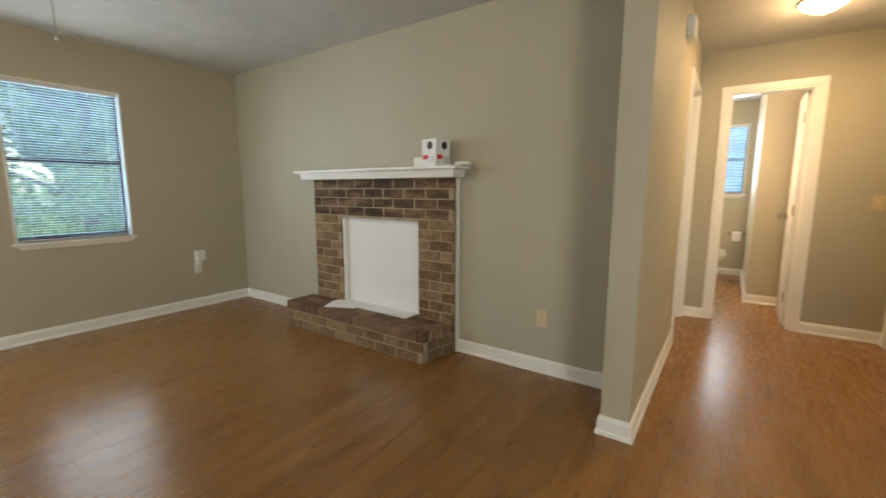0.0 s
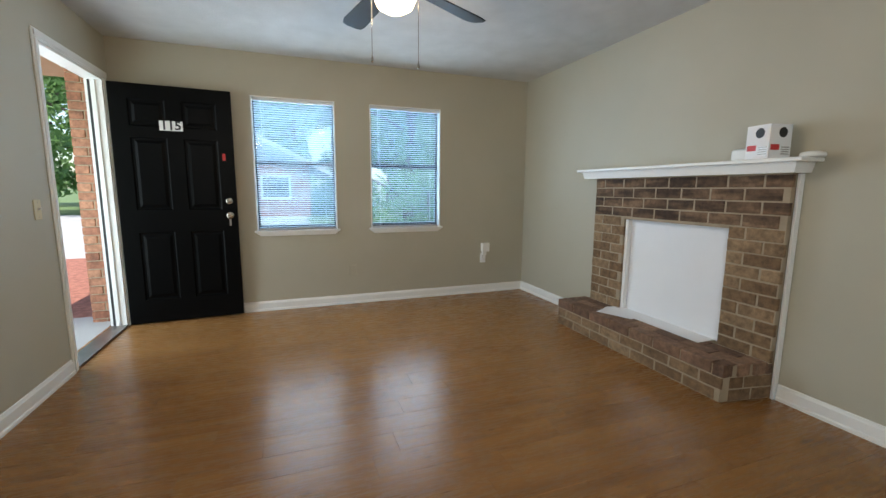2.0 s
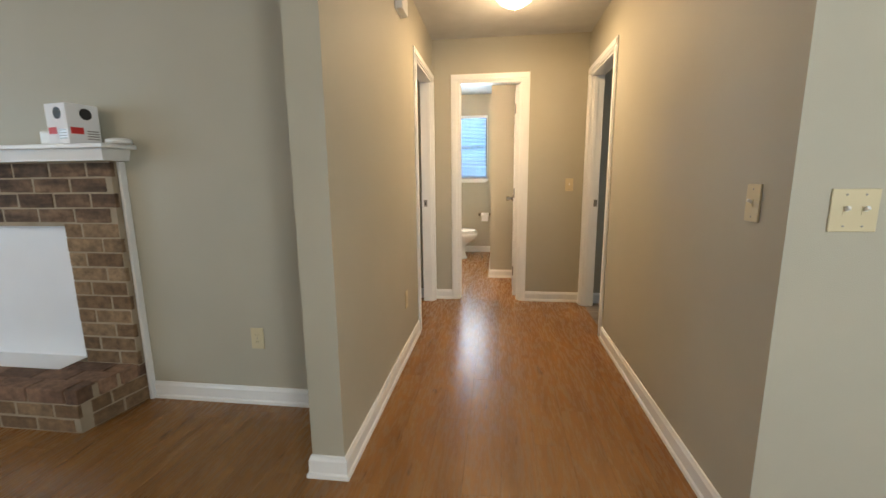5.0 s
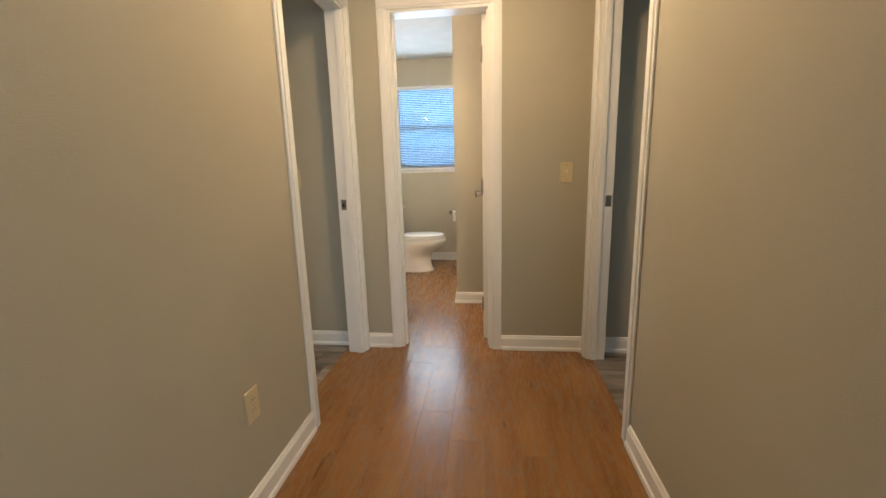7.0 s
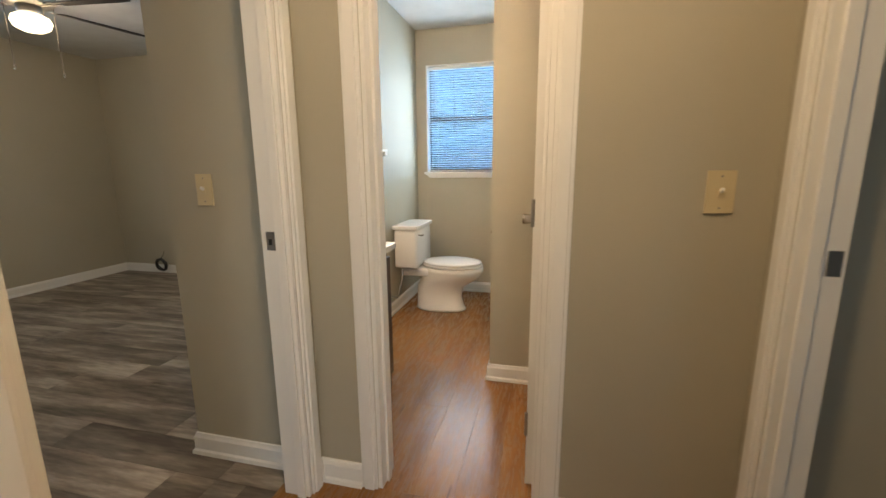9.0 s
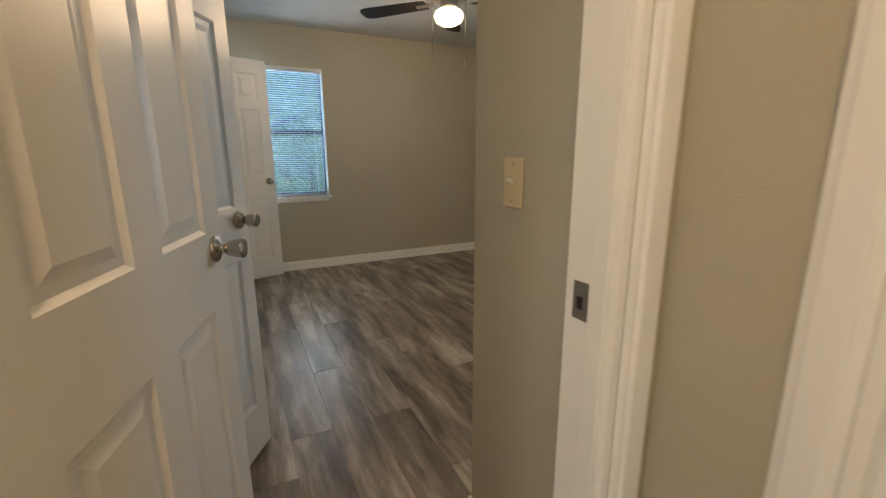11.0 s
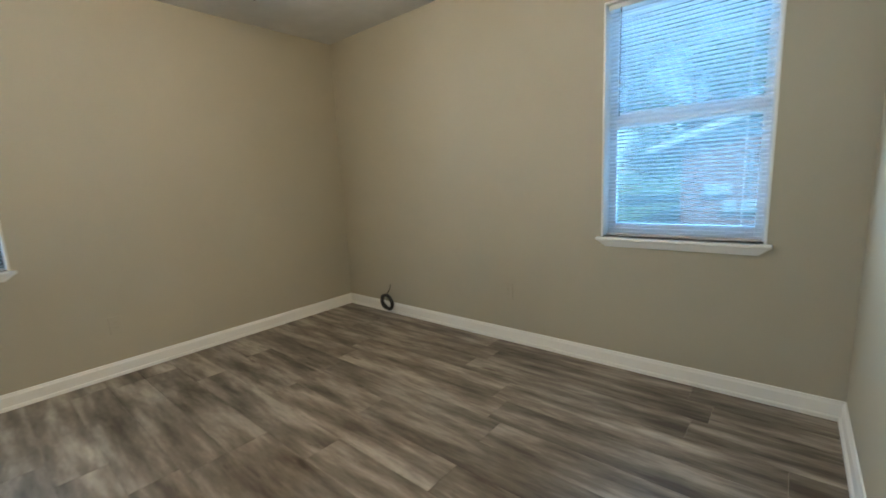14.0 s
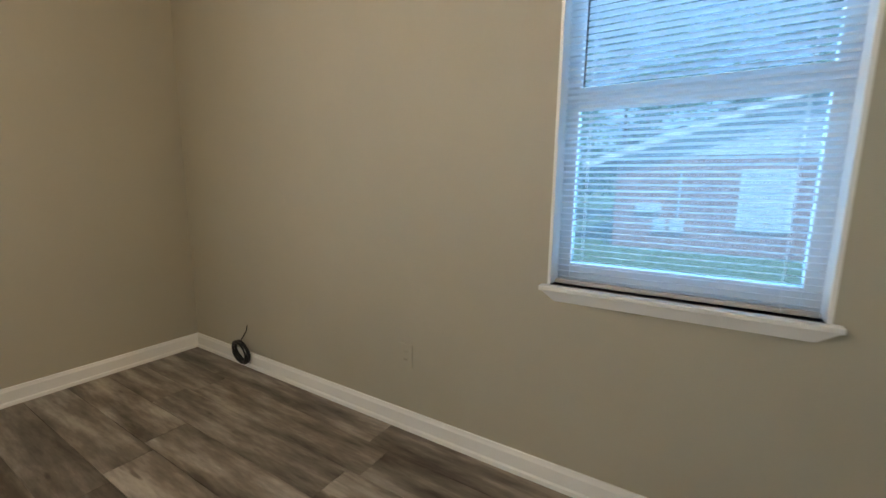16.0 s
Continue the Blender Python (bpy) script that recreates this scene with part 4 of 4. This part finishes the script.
# ---- bathroom ----
def ellipse_loft(sections, seg=28):
    """Rings (cx, cy, z, rx, ry) joined into a closed body."""
    bm = bmesh.new()
    rings = [[bm.verts.new((cx + rx * math.cos(2 * math.pi * i / seg), cy + ry * math.sin(2 * math.pi * i / seg), z)) for i in range(seg)] for cx, cy, z, rx, ry in sections]
    for a, b in zip(rings, rings[1:]):
        for i in range(seg):
            j = (i + 1) % seg
            bm.faces.new((a[i], a[j], b[j], b[i]))
    bm.faces.new(list(reversed(rings[0])))
    bm.faces.new(rings[-1])
    return bm


toilet = empty("toilet", pose(-0.855, 7.58, 0), "white two-piece porcelain toilet with closed lid", "toilet")
part("pedestal", ellipse_loft([(0.35, 0, 0.0, 0.215, 0.112), (0.35, 0, 0.018, 0.215, 0.112), (0.345, 0, 0.035, 0.205, 0.102), (0.335, 0, 0.12, 0.195, 0.092), (0.345, 0, 0.20, 0.20, 0.100), (0.40, 0, 0.255, 0.225, 0.135), (0.435, 0, 0.295, 0.245, 0.160), (0.455, 0, 0.34, 0.255, 0.178), (0.455, 0, 0.378, 0.255, 0.182)]), PORC, toilet, "", True)
part("tank_deck", box(0.03, 0.30, -0.12, 0.12, 0.30, 0.377, 0.02), PORC, toilet, "", True)
part("seat", ellipse_loft([(0.45, 0, 0.380, 0.250, 0.182), (0.45, 0, 0.398, 0.255, 0.187), (0.45, 0, 0.402, 0.245, 0.178)]), PORC, toilet, "", True)
part("lid", ellipse_loft([(0.45, 0, 0.405, 0.246, 0.180), (0.45, 0, 0.418, 0.248, 0.182), (0.45, 0, 0.426, 0.215, 0.150)]), PORC, toilet, "", True)
part("tank", box(0.012, 0.205, -0.215, 0.215, 0.385, 0.70, 0.022), PORC, toilet, "", True)
part("tank_lid", box(0.004, 0.218, -0.228, 0.228, 0.701, 0.735, 0.010), PORC, toilet)
part("flush_lever", tube([(0.205, -0.16, 0.655), (0.225, -0.16, 0.655), (0.228, -0.10, 0.648)], 0.006, 8), NICKEL, toilet, "chrome flush lever")
part("supply_valve", tube([(-0.005, -0.28, 0.16), (0.06, -0.28, 0.16), (0.065, -0.26, 0.20), (0.07, -0.19, 0.30), (0.07, -0.17, 0.385)], 0.006, 8), STEEL, toilet, "braided supply line and valve")

tp = empty("toilet_paper_holder", pose(-0.05, 8.13, 0.60), "metal holder with a nearly used paper roll", "paper holder")
for dx in (-0.085, 0.085):
    part("post", lathe([(0.022, 0.001), (0.020, 0.006), (0.009, 0.012), (0.009, 0.07), (0.013, 0.078)], 18, m=pose(dx, 0, 0, 90)), NICKEL, tp, "", True)
part("roll", lathe([(0.03, -0.055), (0.03, 0.055)], 24, m=pose(0, -0.062, 0, 0, 90)), PAPER, tp, "white paper roll", True)
bm = box(-0.05, 0.05, -0.094, -0.0925, -0.10, 0.0)
part("hanging_sheet", bm, PAPER, tp)

tb = empty("towel_bar", pose(-0.865, 7.16, 1.31), "white ceramic towel holder on the bathroom wall", "towel bar")
part("bar", box(0.03, 0.055, -0.30, 0.06, -0.008, 0.012, 0.005), WHITEP, tb)
part("bracket", box(0.001, 0.05, 0.02, 0.07, -0.035, 0.012, 0.008), WHITEP, tb)
part("bracket", box(0.001, 0.05, -0.31, -0.26, -0.035, 0.012, 0.008), WHITEP, tb)

van = empty("bathroom_vanity", pose(-0.86, 5.95, 0), "dark cherry vanity with a white top", "vanity")
part("cabinet", box(0.0, 0.41, -0.29, 0.29, 0.0, 0.775, 0.003), VANITY, van)
for y0, y1 in ((-0.28, -0.005), (0.005, 0.28)):
    d = part("cabinet_door", box(0.4105, 0.428, y0, y1, 0.10, 0.74, 0.004), VANITY, van)
    part("door_handle", tube([(0.43, (y0 + y1) / 2, 0.56), (0.45, (y0 + y1) / 2, 0.56), (0.45, (y0 + y1) / 2, 0.66), (0.43, (y0 + y1) / 2, 0.66)], 0.005), NICKEL, d)
part("basin_top", box(-0.002, 0.455, -0.30, 0.31, 0.776, 0.81, 0.006), PORC, van, "white moulded basin top")

vl = empty("vanity_light", pose(-0.865, 5.95, 1.98), "lit globe light bar above the vanity", "wall light")
part("back_plate", box(0.001, 0.025, -0.22, 0.22, -0.045, 0.045, 0.006), NICKEL, vl)
for dy in (-0.14, 0.0, 0.14):
    g = part("globe", lathe([(0.004, -0.042), (0.03, -0.03), (0.042, 0.0), (0.03, 0.03), (0.004, 0.042)], 20, m=pose(0.068, dy, 0)), GLOBE, vl, "lit frosted globe", True)
    g.visible_shadow = False


# ---- outdoors ----
def ground_z(x, y):
    """Gentle fall away from the house to the north and west."""
    north = min(max((y - 9.0) / 9.0, 0.0), 1.0)
    return -0.14 - 0.65 * north * north * (3 - 2 * north)


bm = bmesh.new()
gx = [-400, -120, -60, -40, -30, -24, -18, -12, -8, -5, -2, 2, 6, 12, 20, 40, 120, 400]
gy = [-400, -120, -60, -30, -20, -12, -8, -4, 0, 4, 8.5, 10, 12, 14, 16, 18, 22, 30, 60, 120, 400]
grid = [[bm.verts.new((x, y, ground_z(x, y))) for y in gy] for x in gx]
for i in range(len(gx) - 1):
    for j in range(len(gy) - 1):
        bm.faces.new((grid[i][j], grid[i + 1][j], grid[i + 1][j + 1], grid[i][j + 1]))
structure("ground", bm, GRASS, "mown green lawn around the houses", "ground")
structure("pavement", box(-4.99, -2.4, -2.4, -0.60, -0.16, -0.02, 0.01), CONCRETE, "pale concrete porch slab at the front door", "porch slab")
structure("road", box(-24, -9.4, -22, 1.6, -0.30, -0.10, 0.02), CONCRETE, "pale sunlit concrete driveway", "driveway")
structure("mulch_bed", box(-9.38, -5.0, -8, 6, -0.30, -0.07, 0.03), MULCH, "flower bed of red wood mulch", "mulch bed")
structure("porch_ceiling", box(-6.6, 3.4, -2.9, -0.60, 2.46, 2.62), SOFFIT, "cream painted porch soffit", "soffit")
structure("roof_slab", box(-5.3, 3.8, -0.60, 8.9, 2.56, 2.9), SHINGLE, "grey shingled roof over the rooms", "roof")
rnd = random.Random(11)
col = empty("porch_column", pose(-5.10, -0.80, 0), "orange-red brick porch column", "column")
part("mortar_core", box(0.008, 0.322, 0.008, 0.322, -0.15, 2.46), MORTAR, col)
for k in range(34):
    z = -0.14 + k * 0.076
    sh = 0.11 * (k % 2)
    for side, rz, ox, oy in ((0, 0, 0, 0), (1, 90, 0.33, 0), (2, 180, 0.33, 0.33), (3, -90, 0, 0.33)):
        m = pose(ox, oy, z, 0, 0, rz)
        for a, b in ((0.0, 0.21 - sh), (0.22 - sh, 0.33)):
            key = (round(b - a, 3), "col")
            if key not in B_MESH:
                B_MESH[key] = brick_mesh(b - a, 0.02, 0.067, rnd)
                B_MESH[key].materials.append(REDBRICK)
            ob = new("brick", B_MESH[key])
            ob.parent = col
            ob.matrix_basis = m @ pose(a, 0, 0)


def gable_house(name, m, width, depth, eave, rise, base, label, details=True):
    """House with its gable towards -y: brick body, sided gable, roof with white rakes."""
    h = empty(name, m, label, "house")
    w = width / 2
    part("brick_wall", box(-w, w, 0.0, depth, base, eave), FARBRICK, h, "pinkish brick wall")
    bm = bmesh.new()
    rows = 14
    for k in range(rows):
        z0, z1 = eave + rise * k / rows, eave + rise * (k + 1) / rows
        a, b = w * (1 - k / rows), w * (1 - (k + 1) / rows)
        vs = [bm.verts.new(p) for p in ((-a, -0.012, z0), (a, -0.012, z0), (max(b, 0.01), 0.0, z1), (-max(b, 0.01), 0.0, z1))]
        bm.faces.new(vs)
        vs = [bm.verts.new(p) for p in ((-a, -0.012, z0), (-a, 0.05, z0), (a, 0.05, z0), (a, -0.012, z0))]
        bm.faces.new(vs)
    part("gable_siding", bm, SIDING, h, "pale lapped siding in the gable")
    over = 1.0
    sl = rise / w
    for s in (-1, 1):
        bm = bmesh.new()
        prof = [(s * (w + over), eave - over * sl), (0, eave + rise), (0, eave + rise + 0.14), (s * (w + over), eave - over * sl + 0.14)]
        a = [bm.verts.new((x, -0.35, z)) for x, z in prof]
        b = [bm.verts.new((x, depth + 0.35, z)) for x, z in prof]
        bm.faces.new(a)
        bm.faces.new(list(reversed(b)))
        for i in range(4):
            j = (i + 1) % 4
            bm.faces.new((a[i], b[i], b[j], a[j]))
        bmesh.ops.recalc_face_normals(bm, faces=bm.faces)
        part("roof_slope", bm, SHINGLE, h)
        bm = bmesh.new()
        prof = [(s * (w + over), eave - over * sl - 0.06), (0, eave + rise - 0.06), (0, eave + rise + 0.15), (s * (w + over), eave - over * sl + 0.15)]
        a = [bm.verts.new((x, -0.39, z)) for x, z in prof]
        b = [bm.verts.new((x, -0.352, z)) for x, z in prof]
        bm.faces.new(a)
        bm.faces.new(list(reversed(b)))
        for i in range(4):
            j = (i + 1) % 4
            bm.faces.new((a[i], b[i], b[j], a[j]))
        bmesh.ops.recalc_face_normals(bm, faces=bm.faces)
        part("rake_board", bm, VINYL, h, "white rake board")
    return h


nb = gable_house("neighbour_house", pose(2.6, 21, 0), 13.4, 9.0, 2.02, 2.25, -0.95, "single-storey brick house with sided gable")
win = part("window", box(-3.45, -2.25, -0.06, -0.005, -0.10, 1.62, 0.01), VINYL, nb, "white neighbour window")
for z0, z1 in ((0.0, 0.72), (0.80, 1.52)):
    part("pane", box(-3.35, -2.35, -0.075, -0.061, z0, z1), SIDING, win, "pale shaded pane")
part("meter_box", box(-6.05, -5.35, -0.14, -0.005, 0.32, 0.62, 0.02), SIDING, nb, "pale utility meter box")
part("meter_box", box(-5.55, -5.2, -0.12, -0.005, -0.25, 0.12, 0.02), SIDING, nb, "grey utility box")
part("meter_box", box(-5.1, -4.7, -0.12, -0.005, -0.25, 0.12, 0.02), SIDING, nb, "grey utility box")
part("conduit", tube([(-4.9, -0.05, 0.12), (-4.9, -0.05, 1.6)], 0.03), SIDING, nb)

nb2 = gable_house("neighbour_house", pose(-21, -0.9, 0, 0, 0, 90), 5.5, 7.0, 2.3, 1.4, -0.3, "small house with pale roof across the lawn")
win = part("window", box(0.6, 1.9, -0.06, -0.005, 0.7, 1.8, 0.01), VINYL, nb2, "white window")
part("pane", box(0.7, 1.8, -0.075, -0.061, 0.8, 1.7), BRONZE, win)


def leaf_cloud(seed, r, h0, h1, n, size):
    """A crown of leaves gathered in uneven clumps."""
    rd = random.Random(seed)
    clumps = []
    for _ in range(34):
        a, t = rd.uniform(0, 6.283), rd.random()
        rr = r * (0.35 + 0.65 * math.sin(math.pi * (0.12 + 0.80 * t))) * rd.uniform(0.25, 1.0)
        clumps.append((Vector((rr * math.cos(a), rr * math.sin(a), h0 + (h1 - h0) * t)), rd.uniform(0.16, 0.34) * r))
    verts, faces = [], []
    for _ in range(n):
        c0, cr = clumps[rd.randrange(len(clumps))]
        d = Vector((rd.gauss(0, 1), rd.gauss(0, 1), rd.gauss(0, 0.8))).normalized() * cr * rd.uniform(0.5, 1.05)
        p = c0 + d
        q = Euler((rd.uniform(-1.2, 1.2), rd.uniform(-1.2, 1.2), rd.uniform(0, 6.28))).to_matrix()
        s = size * rd.uniform(0.6, 1.3)
        i = len(verts)
        verts += [p + q @ Vector(v) for v in ((-s, 0, 0), (0, -s * 0.5, s * 0.1), (s, 0, 0), (0, s * 0.5, s * 0.1))]
        faces.append((i, i + 1, i + 2, i + 3))
    me = bpy.data.meshes.new("crown")
    me.from_pydata([tuple(v) for v in verts], [], faces)
    me.materials.append(LEAF)
    return me


def tree(x, y, seed, r, h0, h1, n, size):
    t = empty("tree", pose(x, y, ground_z(x, y)), "broad green leafy tree on the lawn", "tree", "trees around the houses")
    rd = random.Random(seed)
    bm = bmesh.new()
    hgt = h0 + (h1 - h0) * 0.6
    prev = None
    for k in range(9):
        f = k / 8
        rad = 0.26 * (1 - 0.75 * f)
        ring = [bm.verts.new((rad * math.cos(i * 0.785) + 0.18 * math.sin(f * 3), rad * math.sin(i * 0.785), hgt * f - 0.1)) for i in range(8)]
        if prev:
            for i in range(8):
                bm.faces.new((prev[i], prev[(i + 1) % 8], ring[(i + 1) % 8], ring[i]))
        prev = ring
    for k in range(6):
        a, z = k * 1.05 + rd.random(), h0 * 0.8 + rd.random() * (hgt - h0) * 0.7
        tube([(0, 0, z), (r * 0.3 * math.cos(a), r * 0.3 * math.sin(a), z + 0.6), (r * 0.65 * math.cos(a), r * 0.65 * math.sin(a), z + 1.1)], 0.06, 6, bm)
    part("trunk", bm, BARK, t)
    cr = new("crown", leaf_cloud(seed, r, h0, h1, n, size))
    cr.parent = t
    return t


T1 = tree(-15, 5.0, 1, 3.4, 1.0, 8.5, 7000, 0.16)
T2 = tree(-16, 9.5, 2, 3.6, 0.9, 9.0, 7000, 0.16)
T3 = tree(-6, 33, 3, 5.0, 2.2, 12.5, 9000, 0.20)
for i, (x, y, a, s) in enumerate(((-24, -14.5, 40, 1.3), (-31, -9.5, 90, 1.5), (-33, 1.5, 200, 1.5), (-31, 8, 10, 1.5), (-38, -17, 70, 1.7), (-36, -3, 170, 1.8), (-27, 13.5, 120, 1.2), (-22, 19, 60, 1.2), (-14.5, 13.5, 280, 0.9), (-31, 22, 0, 1.5))):
    m = pose(x, y, ground_z(x, y), 0, 0, a) @ Matrix.Diagonal((s, s, s, 1))
    t = copy_thing((T1, T2)[i % 2], m)
    t.scale = (s, s, s)
for i, (x, y, a, s) in enumerate(((2, 35, 60, 1.0), (10, 36, 140, 1.1), (-15, 34, 220, 1.0), (-24, 33, 300, 1.1), (18, 30, 20, 1.0))):
    t = copy_thing(T3, pose(x, y, ground_z(x, y), 0, 0, a))
    t.scale = (s, s, s)


def shrub(x, y, seed, r):
    t = empty("shrub", pose(x, y, ground_z(x, y)), "low rounded green shrub", "shrub", "shrubs by the drive")
    c0 = new("foliage", leaf_cloud(seed, r, 0.1, r * 1.5, 2600, 0.07))
    c0.parent = t
    part("stems", tube([(0, 0, -0.05), (0.02, 0, r)], 0.03, 6), BARK, t)
    return t


SH = shrub(-24, -11.2, 21, 1.3)
for x, y in ((-26.5, -13.5), (-22.5, -13.4), (-11.5, 4.6), (-12.2, 6.9), (-25.5, 3.2)):
    copy_thing(SH, pose(x, y, ground_z(x, y), 0, 0, x * 40))

# ---- floor planks ----
lay_planks(floor_brown, -4.60, -0.60, -0.60, 3.63, False, 0.152, 0.914, BROWN)
lay_planks(floor_brown, -0.60, 0.95, -0.45, 5.535, False, 0.152, 0.914, BROWN)
lay_planks(floor_brown, 0.95, 3.0, -0.45, 2.95, False, 0.152, 0.914, BROWN)
lay_planks(floor_brown, -0.865, 1.6, 5.535, 8.13, False, 0.152, 0.914, BROWN)
lay_planks(floor_brown, -4.60, -0.865, 3.63, 8.13, True, 0.18, 1.22, GREY)
lay_planks(floor_brown, -0.865, -0.60, 4.53, 5.535, True, 0.18, 1.22, GREY)
lay_planks(floor_brown, 0.95, 2.75, 2.95, 5.535, True, 0.18, 1.22, GREY)
